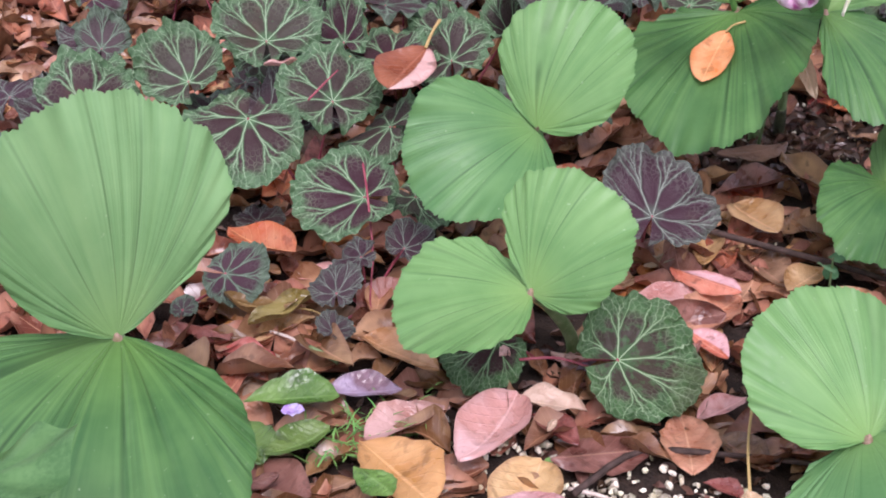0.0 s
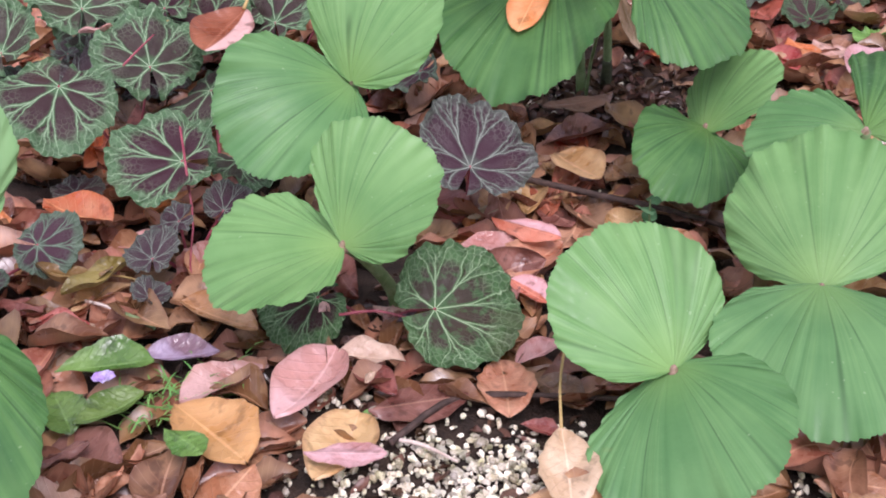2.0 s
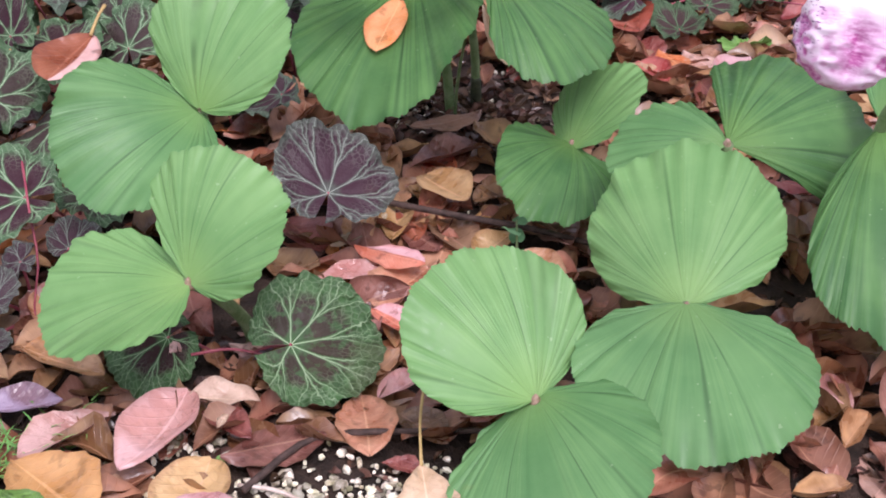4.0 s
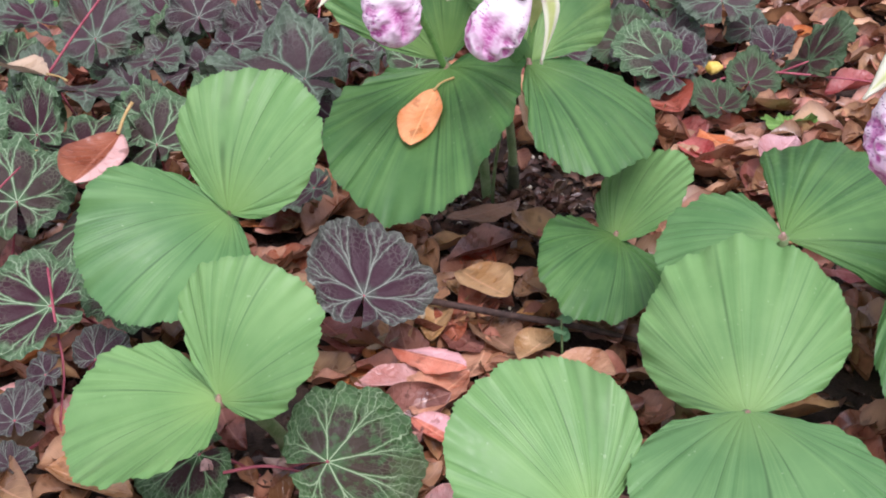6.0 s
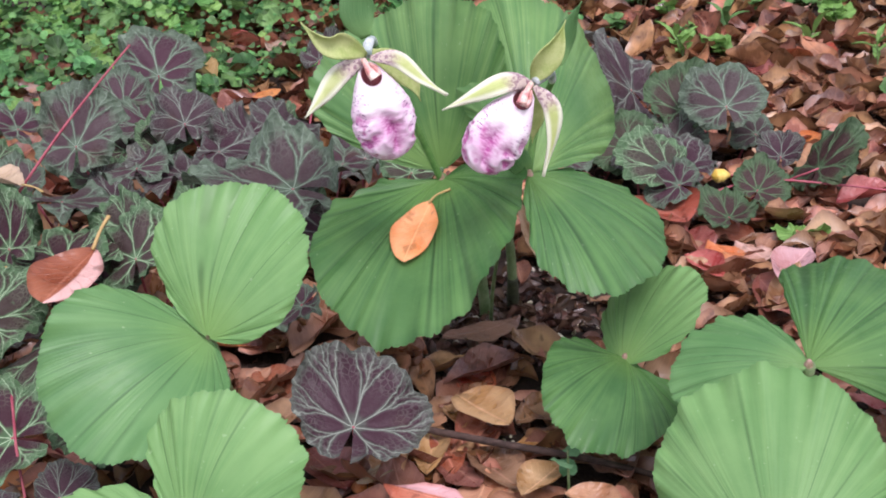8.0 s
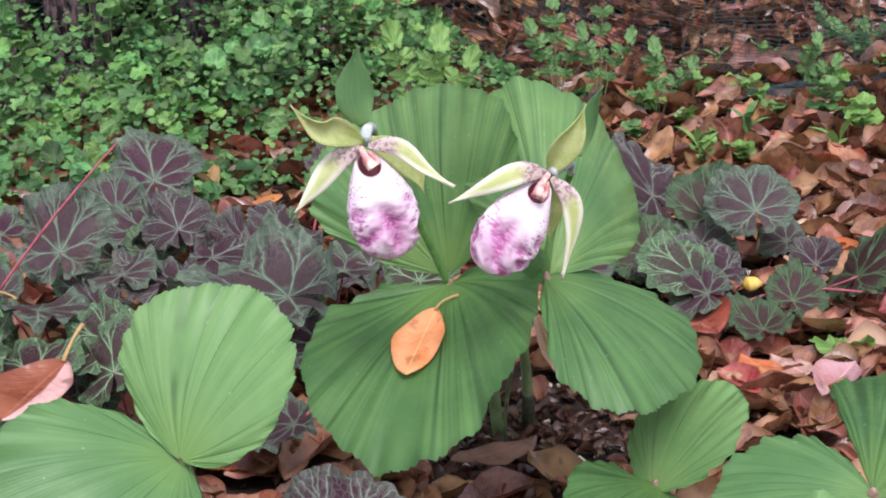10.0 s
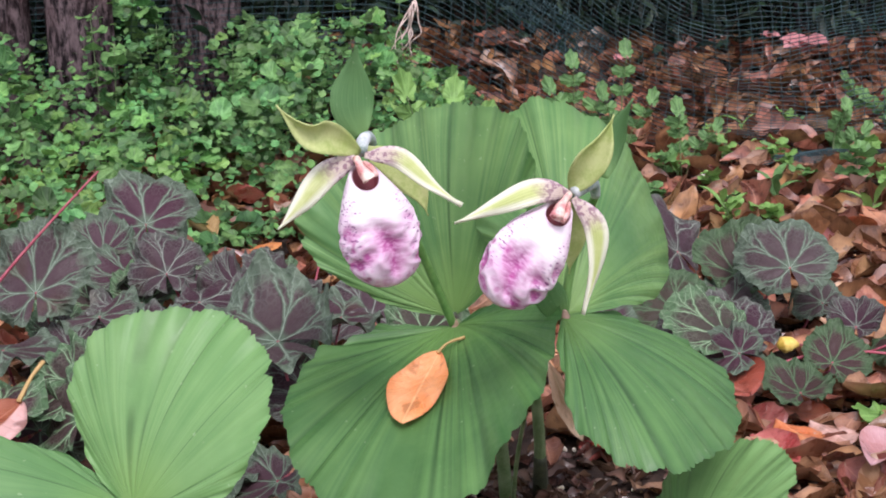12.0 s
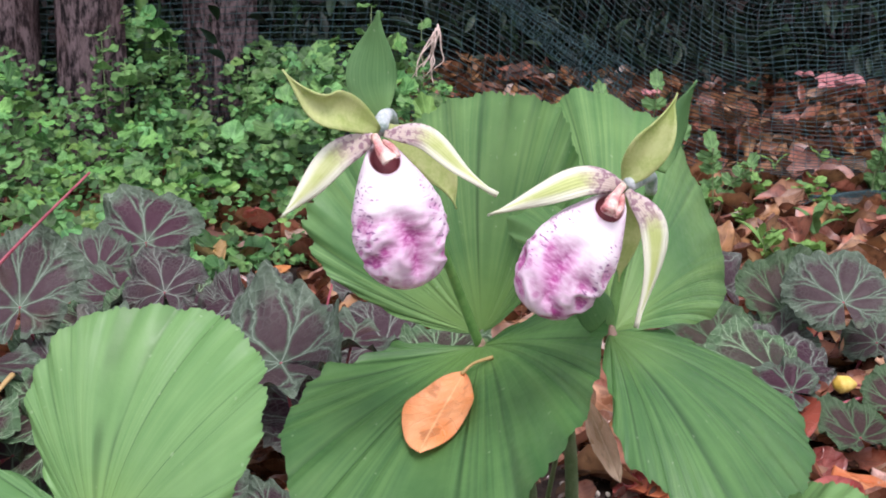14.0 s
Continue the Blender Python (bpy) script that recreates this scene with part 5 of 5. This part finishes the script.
twig([(0.52, 1.065, 0.032), (0.581, 1.071, 0.040), (0.646, 1.056, 0.034), (0.74, 1.03, 0.02)], 0.0013, STALK_RED, "thin red saxifrage runner")
twig([(-0.09, 1.04, 0.06), (-0.027, 1.075, 0.13), (0.01, 1.09, 0.168), (0.052, 1.108, 0.207)], 0.0013, STALK_RED, "slender red flower stalk of a saxifrage")
twig([(0.309, 0.93, 0.0), (0.309, 0.905, 0.05), (0.312, 0.86, 0.12)], 0.0016, STEM, "thin pale green stalk beside the orchid stems")


# ---- undergrowth behind ----
def blade_shape(n, lobes, depth, notch, seed, rough=0.04):
    """A small cupped leaf, one unit wide, stalk end at the origin, along +y."""
    rng = random.Random(seed)
    rim = []
    for i in range(n):
        f = -math.pi * notch + 2 * math.pi * notch * i / (n - 1)
        r = 0.5 * (1 + depth * (math.cos(lobes * f) if lobes < 10 else abs(math.sin(lobes * 0.5 * f)) * 2 - 1)) * (1 + rough * rng.uniform(-1, 1))
        rim.append((r * math.sin(f), 0.34 + r * math.cos(f), 0.16 * r * math.cos(2 * f) + 0.06 * math.cos(5 * f + seed) + 1.2 * rough * rng.uniform(-1, 1)))
    verts, uvs = [(0, 0.05, 0.0)], [(0.5, 0)]
    for q, lift in ((0.55, -0.045), (1.0, 0.0)):
        for i, (x, y, z) in enumerate(rim):
            verts.append((x * q, 0.05 + (y - 0.05) * q, z * q * q + lift))
            uvs.append((i / (n - 1), q))
    faces = [(i + 2, i + 1, 0) for i in range(n - 1)] + [(i + 2, n + i + 2, n + i + 1, i + 1) for i in range(n - 1)]
    return np.array(verts), faces, np.array(uvs)


def lance_shape(seed):
    verts, uvs = [], []
    for i in range(6):
        v = i / 5
        w = 0.16 * max(0.03, math.sin(math.pi * max(0.04, v) ** 0.8))
        for u in (-1, 0, 1):
            verts.append((u * w, v, 0.25 * math.sin(2.2 * v) - 0.06 * (u == 0)))
            uvs.append((u * 0.5 + 0.5, v))
    return np.array(verts), grid_faces(6, 3), np.array(uvs)


ROUND = [blade_shape(31, 14, 0.05, 0.94, k, 0.02) for k in range(3)]
LOBED = [blade_shape(33, 7, 0.10, 0.90, 7 + k, 0.025) for k in range(3)]
TINY = [blade_shape(9, 2, 0.12, 0.85, 17 + k) for k in range(2)]
LANCE = [lance_shape(k) for k in range(2)]


def leaning(rng, x, y, z, size, up=0.6):
    """A leaf's pose: blade roughly level, tipped towards the light and outward."""
    return Matrix.Translation((x, y, z)) @ Matrix.Rotation(0.4, 4, "X") @ Matrix.Rotation(rng.uniform(0, 2 * math.pi), 4, "Z") @ Matrix.Rotation(rng.gauss(0.1, 0.4), 4, "X") @ Matrix.Rotation(rng.gauss(0, up * 0.6), 4, "Y") @ Matrix.Scale(size, 4)


def weed_height(x, y):
    front = 1.60 + 0.42 * max(0.0, x + 0.15)
    rise = min(1.0, max(0.0, (y - front) / 0.42))
    side = min(1.0, max(0.0, (0.62 - x) / 0.25))
    return (0.025 + 0.17 * rise * (1 + 0.85 * noise.noise(Vector((x * 7, y * 4, 2))))) * side if y > front - 0.08 and side > 0 else 0.0


def undergrowth():
    rng = random.Random(21)
    spots, pale, stems = [], [], []
    tries = 0
    while len(spots) < 9500 and tries < 120000:
        tries += 1
        x, y = rng.uniform(-0.75, 0.62), rng.uniform(1.45, 2.5)
        h = weed_height(x, y)
        if h <= 0:
            continue
        z = h * (1 - 0.7 * rng.random() ** 2.2) + 0.008
        patch = noise.noise(Vector((x * 4, y * 4, 7)))
        if patch > 0.12:
            k, s = (rng.randrange(3), rng.uniform(0.020, 0.040)) if rng.random() < 0.32 else (6 + rng.randrange(2), rng.uniform(0.008, 0.014))
        elif patch > -0.2:
            k, s = 6 + rng.randrange(2), rng.uniform(0.006, 0.013)
        else:
            k, s = (3 + rng.randrange(3), rng.uniform(0.018, 0.032)) if rng.random() < 0.28 else (6 + rng.randrange(2), rng.uniform(0.008, 0.014))
        (pale if (k in (3, 4, 5) and rng.random() < 0.5) or rng.random() < 0.06 else spots).append((k, leaning(rng, x, y, z, s)))
    shapes = ROUND + LOBED + TINY + LANCE
    ob = new("undergrowth", copies("undergrowth", shapes, spots, WEED))
    tagged(ob, "dense green ground ivy and small weeds by the net", "weeds", kind="stuff")
    ob = new("undergrowth", copies("undergrowth", shapes, pale, WEED_PALE))
    tagged(ob, "fresh yellow-green lobed weeds among ground ivy", "weeds", kind="stuff")


undergrowth()


def sprig(x, y, tall, size, count, kind, material, seed, lean=(0.0, 0.0), label="young green weed sprouting through the litter"):
    """A single weed: a stalk with leaves up its length."""
    rng = random.Random(seed)
    z = ground_z(x, y)
    plant = empty("weed", (x, y, z), label, "weed", "weeds among the litter")
    top = (x + lean[0], y + lean[1], z + tall)
    mid = (x + lean[0] * 0.35, y + lean[1] * 0.35, z + tall * 0.55)
    line = spline([(x, y, z - 0.004), mid, top], 20)
    part("stalk", tube([(x, y, z - 0.004), mid, top], (0.0011, 0.0009, 0.0006), STEM, 10, 5, (x, y, z), "stalk"), plant)
    shapes = {"round": ROUND, "lobed": LOBED, "tiny": TINY, "lance": LANCE}[kind]
    for i in range(count):
        q = line[int(19 * (0.3 + 0.7 * (i + 1) / count))]
        m = Matrix.Translation(Vector(q) - Vector((x, y, z))) @ Matrix.Rotation(i * 2.4 + rng.uniform(-0.4, 0.4), 4, "Z") @ Matrix.Rotation(rng.gauss(0.3, 0.25), 4, "X") @ Matrix.Scale(size * rng.uniform(0.75, 1.15), 4)
        v, f, uv = shapes[rng.randrange(len(shapes))]
        v = v @ np.array(m.to_3x3()).T + np.array(m.translation)
        part("leaf", mesh_of("leaf", v, f, material, uv), plant)
    return plant


def pinnate_weed(x, y, fronds, material, seed, label="feathery lobed green weed in front of the net"):
    """A weed with divided leaves: each frond has a terminal leaflet and pairs of lobed leaflets."""
    rng = random.Random(seed)
    z = ground_z(x, y)
    plant = empty("weed", (x, y, z), label, "weed", "weeds among the litter")
    for dx, dy, up, size in fronds:
        tip = (x + dx, y + dy, z + up)
        mid = (x + dx * 0.4, y + dy * 0.4 + 0.006, z + up * 0.6)
        line = spline([(x, y, z - 0.004), mid, tip], 21)
        stalk = part("stalk", tube([(x, y, z - 0.004), mid, tip], (0.0012, 0.0010, 0.0006), STEM, 10, 5, (x, y, z), "stalk"), plant)
        turn = math.atan2(dx, up)
        for k in range(7):
            at = line[20 - (k + 1) // 2 * 4 if k else 20]
            side = 0 if k == 0 else (1 if k % 2 else -1)
            s_ = size * (1.0 if k == 0 else 0.85 - 0.05 * (k // 2)) * rng.uniform(0.9, 1.1)
            m = Matrix.Translation(Vector(at) - Vector((x, y, z))) @ Matrix.Rotation(turn + side * 1.15, 4, "Y") @ Matrix.Rotation(radians(62) + rng.gauss(0, 0.15), 4, "X") @ Matrix.Diagonal((s_ * 0.8, s_ * 1.25, s_, 1))
            v, f, uv = LOBED[rng.randrange(3)]
            part("leaflet", mesh_of("leaflet", v @ np.array(m.to_3x3()).T + np.array(m.translation), f, material, uv), plant)
    return plant


def weeds_right():
    rng = random.Random(33)
    for _ in range(62):
        x, y = rng.uniform(0.60, 1.35), rng.uniform(1.45, 2.25)
        kind = rng.choice(("lance", "lobed", "lobed", "round", "tiny"))
        size = {"lance": rng.uniform(0.025, 0.045), "lobed": rng.uniform(0.018, 0.030), "round": 0.028, "tiny": 0.014}[kind]
        sprig(x, y, rng.uniform(0.02, 0.06), size, rng.randrange(4, 8), kind, rng.choice((WEED, WEED_PALE)), rng.random(), (rng.uniform(-0.02, 0.02), 0))
    for _ in range(6):
        x, y = rng.uniform(0.85, 1.4), rng.uniform(1.75, 2.3)
        pinnate_weed(x, y, [(rng.uniform(-0.05, 0.05), rng.uniform(-0.04, 0.02), rng.uniform(0.04, 0.09), rng.uniform(0.018, 0.026)) for _ in range(3)], WEED, rng.random())


weeds_right()
sprig(0.310, 0.684, 0.040, 0.015, 3, "tiny", SEEDLING, 4, label="tiny pale green seedling beside a folded orchid leaf")
sprig(0.595, 1.003, 0.018, 0.028, 5, "lobed", WEED_PALE, 6)
sprig(0.108, 0.508, 0.006, 0.008, 2, "tiny", WEED_PALE, 7, label="two tiny green seed leaves by the gravel")
sprig(0.03, 0.545, 0.012, 0.014, 3, "round", WEED_PALE, 8)
pinnate_weed(0.672, 2.02, [(0.006, -0.02, 0.180, 0.026), (-0.03, -0.03, 0.12, 0.022), (0.04, -0.03, 0.11, 0.022)], WEED, 9)
pinnate_weed(0.612, 2.05, [(-0.004, -0.01, 0.165, 0.026), (-0.04, -0.02, 0.13, 0.026), (0.035, -0.02, 0.12, 0.024)], WEED, 10)
pinnate_weed(0.735, 1.92, [(-0.01, -0.02, 0.105, 0.024), (0.04, -0.03, 0.080, 0.022)], WEED, 19)
pinnate_weed(0.37, 1.86, [(-0.03, -0.03, 0.16, 0.032), (0.03, -0.03, 0.15, 0.034), (0.07, -0.02, 0.12, 0.03)], WEED_PALE, 23, "fresh yellow-green lobed weed behind the orchid leaves")
sprig(-0.005, 2.16, 0.255, 0.015, 34, "tiny", WEED, 30, (0.004, 0.0), "upright small-leaved weed by the net")
sprig(0.015, 2.15, 0.235, 0.015, 30, "tiny", WEED, 31, (0.008, 0.0), "upright small-leaved weed by the net")
sprig(-0.02, 2.13, 0.225, 0.015, 28, "tiny", WEED, 32, (-0.006, 0.0), "upright small-leaved weed by the net")
sprig(0.10, 2.16, 0.215, 0.022, 12, "round", WEED, 34, (0.01, 0.0), "tall ground ivy shoot by the net")
sprig(0.224, 2.2, 0.25, 0.035, 8, "round", WEED, 12, (0.0, 0.0), "tall ground ivy shoot by the net")
sprig(0.285, 2.2, 0.30, 0.033, 9, "round", WEED, 13, (0.01, 0.0), "tall ground ivy shoot by the net")
sprig(0.36, 2.2, 0.28, 0.024, 6, "round", WEED, 14, (0.01, 0.0), "tall ground ivy shoot by the net")
sprig(-0.09, 2.12, 0.27, 0.028, 7, "round", WEED, 15, (0.0, 0.0), "tall ground ivy shoot by the net")
sprig(-0.07, 2.12, 0.23, 0.030, 6, "round", WEED, 16, (0.01, 0.0), "tall ground ivy shoot by the net")
sprig(-0.20, 1.95, 0.17, 0.040, 8, "round", WEED, 17, (0.01, 0.0), "ground ivy shoot by a trunk")
sprig(-0.24, 2.0, 0.2, 0.040, 8, "round", WEED, 18, (0.01, 0.0), "ground ivy shoot by a trunk")
sprig(0.94, 1.80, 0.06, 0.035, 7, "round", WEED, 20, (0.0, 0.0), "clump of round-leaved weed in the litter")
sprig(0.85, 1.32, 0.045, 0.036, 6, "round", WEED, 22, (0.02, 0.0), "clump of round-leaved weed in the litter")


# ---- trees, stake and net ----
def trunk_mesh(x, y, r, tall, lean, seed, origin):
    nu, nv = 84, 90
    verts = []
    for i in range(nu):
        a = 2 * math.pi * i / nu
        for j in range(nv):
            z = -0.05 + (tall + 0.05) * j / (nv - 1)
            q = Vector((math.cos(a) * 2.2, math.sin(a) * 2.2, z * 3.0 + seed))
            rr = r * (1 + 0.35 * math.exp(-z * 14) + 0.10 * noise.noise(q) + 0.13 * (1 - abs(noise.noise(Vector((math.cos(a) * 6, math.sin(a) * 6, z * 2.2 + seed)))) * 2) - 0.05 * z)
            verts.append((x + lean * z + rr * math.cos(a) - origin[0], y + rr * math.sin(a) - origin[1], z - origin[2]))
    return mesh_of("trunk", verts, grid_faces(nu, nv, True), BARK)


def tree(x, y, r, lean, seed):
    rng = random.Random(seed)
    o = (x, y, ground_z(x, y))
    ob = empty("tree", o, "evergreen tree with rough reddish grey bark behind the net", "tree", "trees behind the net")
    tall = 2.2
    part("trunk", trunk_mesh(x, y, r, tall, lean, seed, o), ob)
    tips = []
    for k in range(7):
        z = 1.1 + 0.16 * k
        a = k * 2.4 + seed
        p0 = (x + lean * z, y, z)
        p2 = (p0[0] + math.cos(a) * 0.75, p0[1] + abs(math.sin(a)) * 0.8, z + 0.35)
        p1 = tuple((np.array(p0) + np.array(p2)) / 2 + np.array((0, 0, 0.12)))
        part("limb", tube([p0, p1, p2], (r * 0.35, r * 0.2, r * 0.08), BARK, 10, 7, o, "limb"), ob)
        tips += [p1, p2]
    places = []
    for p in tips:
        for _ in range(260):
            d = Vector((rng.gauss(0, 0.26), rng.gauss(0.05, 0.24), rng.gauss(0, 0.17)))
            q = Vector(p) + d - Vector(o)
            places.append((rng.randrange(2), Matrix.Translation(q) @ rot(rng, 0.8) @ Matrix.Scale(rng.uniform(0.07, 0.12), 4)))
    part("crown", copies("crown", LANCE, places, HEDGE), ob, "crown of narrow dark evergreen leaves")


tree(-0.305, 2.34, 0.078, 0.0, 1)
tree(-0.148, 2.33, 0.047, 0.03, 2)
tree(0.050, 2.47, 0.056, 0.02, 3)


def stake():
    o = (-0.066, 2.42, 0.0)
    ob = new("stake", tube([(o[0], o[1], -0.03), (o[0] - 0.003, o[1], 0.5), (o[0] - 0.004, o[1], 1.0)], (0.0115, 0.011, 0.0105), BAMBOO, 30, 14, o, "stake"))
    ob.location = o
    tagged(ob, "upright green garden stake behind the weeds", "stake")


stake()


def hedge():
    """Dark evergreen shrubs that close the view behind the net."""
    rng = random.Random(8)
    rows = [(-1.0 + 0.46 * k, (2.74 if k < 3 else 2.92) + 0.08 * math.sin(k * 2.3), 0.42, 1.0 + 0.2 * math.sin(k * 1.7), k) for k in range(9)]
    for cx, cy, wide, tall, seed in rows:
        o = (cx, cy, ground_z(cx, cy))
        ob = empty("shrub", o, "dark evergreen shrub in the shade behind the net", "shrub", "shrubs behind the net")
        for k in range(4):
            a = k * 1.7 + seed
            part("branch", tube([o, (cx + 0.12 * math.cos(a), cy + 0.1 * math.sin(a), o[2] + tall * 0.5), (cx + 0.3 * math.cos(a), cy + 0.2 * math.sin(a), o[2] + tall)], (0.012, 0.009, 0.004), BARK, 9, 6, o, "branch"), ob)
        places = []
        for _ in range(2900):
            z = tall * rng.random() ** 1.5
            p = Vector((rng.gauss(0, wide * 0.5), rng.gauss(0, 0.14) - 0.10 * z, z + 0.02))
            places.append((rng.randrange(2), Matrix.Translation(p) @ rot(rng, 0.9) @ Matrix.Scale(rng.uniform(0.032, 0.060), 4)))
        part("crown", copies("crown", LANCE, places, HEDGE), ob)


hedge()


def garden_net():
    """A slack plastic net: upright between the trunks, sagging over the litter further along, with a gathered fold."""
    cell, rung = 0.0180, 0.0105
    x0, x1, tall = -0.65, 2.05, 1.30
    nx, nz = int((x1 - x0) / cell), int(tall / rung)

    def at(i, j):
        x = x0 + i * cell
        s = j * rung - 0.13 * max(0.0, x - 0.3)
        t = min(1.0, max(0.0, (x - 0.25) / 0.6))
        t = t * t * (3 - 2 * t)
        lie = 0.18 * t
        flat = min(max(s, 0.0), lie)
        rise = max(0.0, s - flat)
        slope = radians(86 - 33 * t)
        w = 0.018 * math.sin(x * 9 + s * 5) + 0.04 * noise.noise(Vector((x * 3, s * 3, 1))) + 0.016 * noise.noise(Vector((x * 11, s * 11, 3)))
        y = 2.38 - 0.45 * t + flat + rise * math.cos(slope) + w
        z = max(0.0, ground_z(x, y)) * t + 0.016 + rise * math.sin(slope) * (1 - 0.25 * t) + 0.014 * noise.noise(Vector((x * 7, s * 9, 5))) * (0.3 + t)
        z += 0.03 * t * math.sin(x * 5 + 3 * s) * min(1, rise * 4)
        return np.array((x + 0.011 * noise.noise(Vector((x * 6, s * 6, 8))) + 0.12 * s + 0.10 * s * math.sin(x * 2.1), y, max(0.012, z)))

    def gathered(i, j):
        """Bunched strands that run down a slanting fold in front of the rest."""
        v_ = j / 39
        b = (i - 5) * (0.0022 + 0.006 * abs(v_ - 0.35))
        jig = 0.004 * noise.noise(Vector((i * 3.1, v_ * 9, 2)))
        return np.array((0.40 + 0.27 * v_ + b * 0.7 + jig, 2.20 - 0.05 * v_ + 0.004 * (i % 3), 0.375 - 0.21 * v_ + b + jig))

    def strands(lines, r):
        verts, faces = [], []
        for line in lines:
            start = len(verts)
            for p in line:
                verts.extend((p + (0, 0, r), p + (r * 0.87, -r * 0.5, -r * 0.5), p + (-r * 0.87, r * 0.5, -r * 0.5)))
            for k in range(len(line) - 1):
                a = start + 3 * k
                for q in range(3):
                    w = (q + 1) % 3
                    faces.append((a + q, a + w, a + 3 + w, a + 3 + q))
        return mesh_of("strands", verts, faces, NET)

    P = [[at(i, j) for j in range(nz)] for i in range(nx)]
    G = [[gathered(i, j) for j in range(40)] for i in range(11)]
    ob = empty("garden_net", (0, 0, 0), "slack blue-green plastic garden net hung between the trunks", "net")
    tagged(part("upright_netting", strands(P, 0.00050), ob), "thin upright strands of the net", kind="stuff")
    tagged(part("cross_netting", strands([[P[i][j] for i in range(nx)] for j in range(nz)], 0.0008), ob), "blue-green cross strands of the net", kind="stuff")
    part("gathered_fold", strands(G + [[G[i][j] for i in range(11)] for j in range(0, 40)], 0.0008), ob, "bunched fold of the blue-green net")


garden_net()


# ---- small flowers and oddments ----
def petals_ball(name, at, r, count, material, label, category, seed, flat=0.6):
    """A loose small flower of cupped petals."""
    rng = random.Random(seed)
    ob = empty(name, at, label, category)
    for k in range(count):
        a = 2 * math.pi * k / count + rng.uniform(-0.3, 0.3)
        d = np.array((math.cos(a), math.sin(a), rng.uniform(0.2, 1.0) * flat))
        tip = d * r
        part("petal", solid(ribbon([(0, 0, 0), tip * 0.5 + np.array((0, 0, r * 0.15)), tip], (0, -0.4, 1), r * 0.9, material, cup=0.25, n=9, m=5, peak=0.6), 0.0004), ob)
    return ob


petals_ball("violet_flower", (-0.040, 0.530, 0.030), 0.0075, 4, VIOLET, "small violet flower lying over green leaves", "flower", 1)
def bud(at, r):
    """A small closed yellow flower lying on its side."""
    ob = empty("yellow_bud", at, "small closed yellow flower fallen on a red runner", "flower")
    part("petals", tube([(-r * 1.3, 0, 0), (-r * 0.7, 0, 0.1 * r), (0.2 * r, 0, 0.12 * r), (r * 1.1, 0, 0)], (r * 0.35, r * 0.95, r * 0.85, r * 0.25), YELLOW, 16, 14, (0, 0, 0), "petals"), ob)
    part("stalk", tube([(r * 1.0, 0, 0), (r * 1.7, 0.2 * r, -0.2 * r), (r * 2.3, 0.3 * r, -0.6 * r)], (r * 0.16, r * 0.12, r * 0.1), STALK_RED, 7, 6, (0, 0, 0), "stalk"), ob)


bud((0.551, 1.081, 0.044), 0.0068)


petals_ball("pink_flower", (1.093, 2.35, 0.133), 0.045, 7, PINKFLOWER, "faded pink fallen flower caught behind the net", "flower", 3)
petals_ball("pink_flower", (1.058, 2.42, 0.155), 0.020, 5, PINKFLOWER, "faded pink fallen flower caught behind the net", "flower", 4)
petals_ball("pink_flower", (0.752, 2.30, 0.140), 0.018, 5, PINKFLOWER, "faded pink fallen flower caught behind the net", "flower", 5)


def dry_stems():
    rng = random.Random(4)
    o = (0.37, 2.18, 0.0)
    ob = empty("dry_grass", o, "tangle of dry whitish stems hanging at the net", "dry grass")
    for k in range(8):
        x, z = 0.388 + rng.uniform(-0.006, 0.006), 0.268 + rng.uniform(-0.012, 0.006)
        line = [(x, 2.18, z)]
        for _ in range(5):
            x, z = x - rng.uniform(-0.004, 0.014), z - rng.uniform(0.010, 0.024)
            line.append((x, 2.175 + rng.uniform(-0.008, 0.008), z))
        part("stem", tube(line, (0.0013, 0.0011, 0.0007), STRAW, 18, 5, o, "stem"), ob)


dry_stems()


def moss_wisp():
    """Fine green threads beside the violet."""
    rng = random.Random(6)
    V, Fs, U = [], [], []
    for _ in range(110):
        x, y = rng.gauss(-0.006, 0.014), rng.gauss(0.535, 0.013)
        a, s = rng.uniform(0, 6.28), rng.uniform(0.008, 0.02)
        d, w = np.array((math.cos(a), math.sin(a), rng.uniform(0.1, 0.5))) * s, np.array((-math.sin(a), math.cos(a), 0)) * 0.0006
        p = np.array((x, y, ground_z(x, y) + 0.012))
        k = len(V)
        V += [p - w, p + w, p + d * 0.6 + w * 0.8 + np.array((0, 0, 0.002)), p + d * 0.6 - w * 0.8 + np.array((0, 0, 0.002)), p + d]
        Fs += [(k, k + 1, k + 2, k + 3), (k + 3, k + 2, k + 4)]
        U += [(0, 0)] * 5
    ob = new("moss", mesh_of("moss", V, Fs, WEED_PALE, U))
    tagged(ob, "wispy fresh green moss threads on the litter", "moss", kind="stuff")


moss_wisp()


def corner_weed():
    o = (-0.165, 0.34, 0.0)
    ob = empty("weed", o, "broad lobed green weed leaf close above an orchid leaf", "weed", "weeds among the litter")
    part("stalk", tube([(o[0], o[1], -0.004), (-0.160, 0.335, 0.08), (-0.140, 0.325, 0.163)], (0.002, 0.0018, 0.0015), STEM, 10, 6, o, "stalk"), ob)
    v, f, uv = blade_shape(81, 5, 0.07, 0.92, 5, 0.0)
    for x, y, z, turn, size in ((0.045, -0.036, 0.172, -60, 0.050), (0.012, -0.024, 0.166, -10, 0.056)):
        m = pose(x, y, z, 8, -6, turn) @ Matrix.Scale(size, 4)
        part("leaf", mesh_of("leaf", v @ np.array(m.to_3x3()).T + np.array(m.translation), f, WEED_DEEP, uv), ob)


corner_weed()
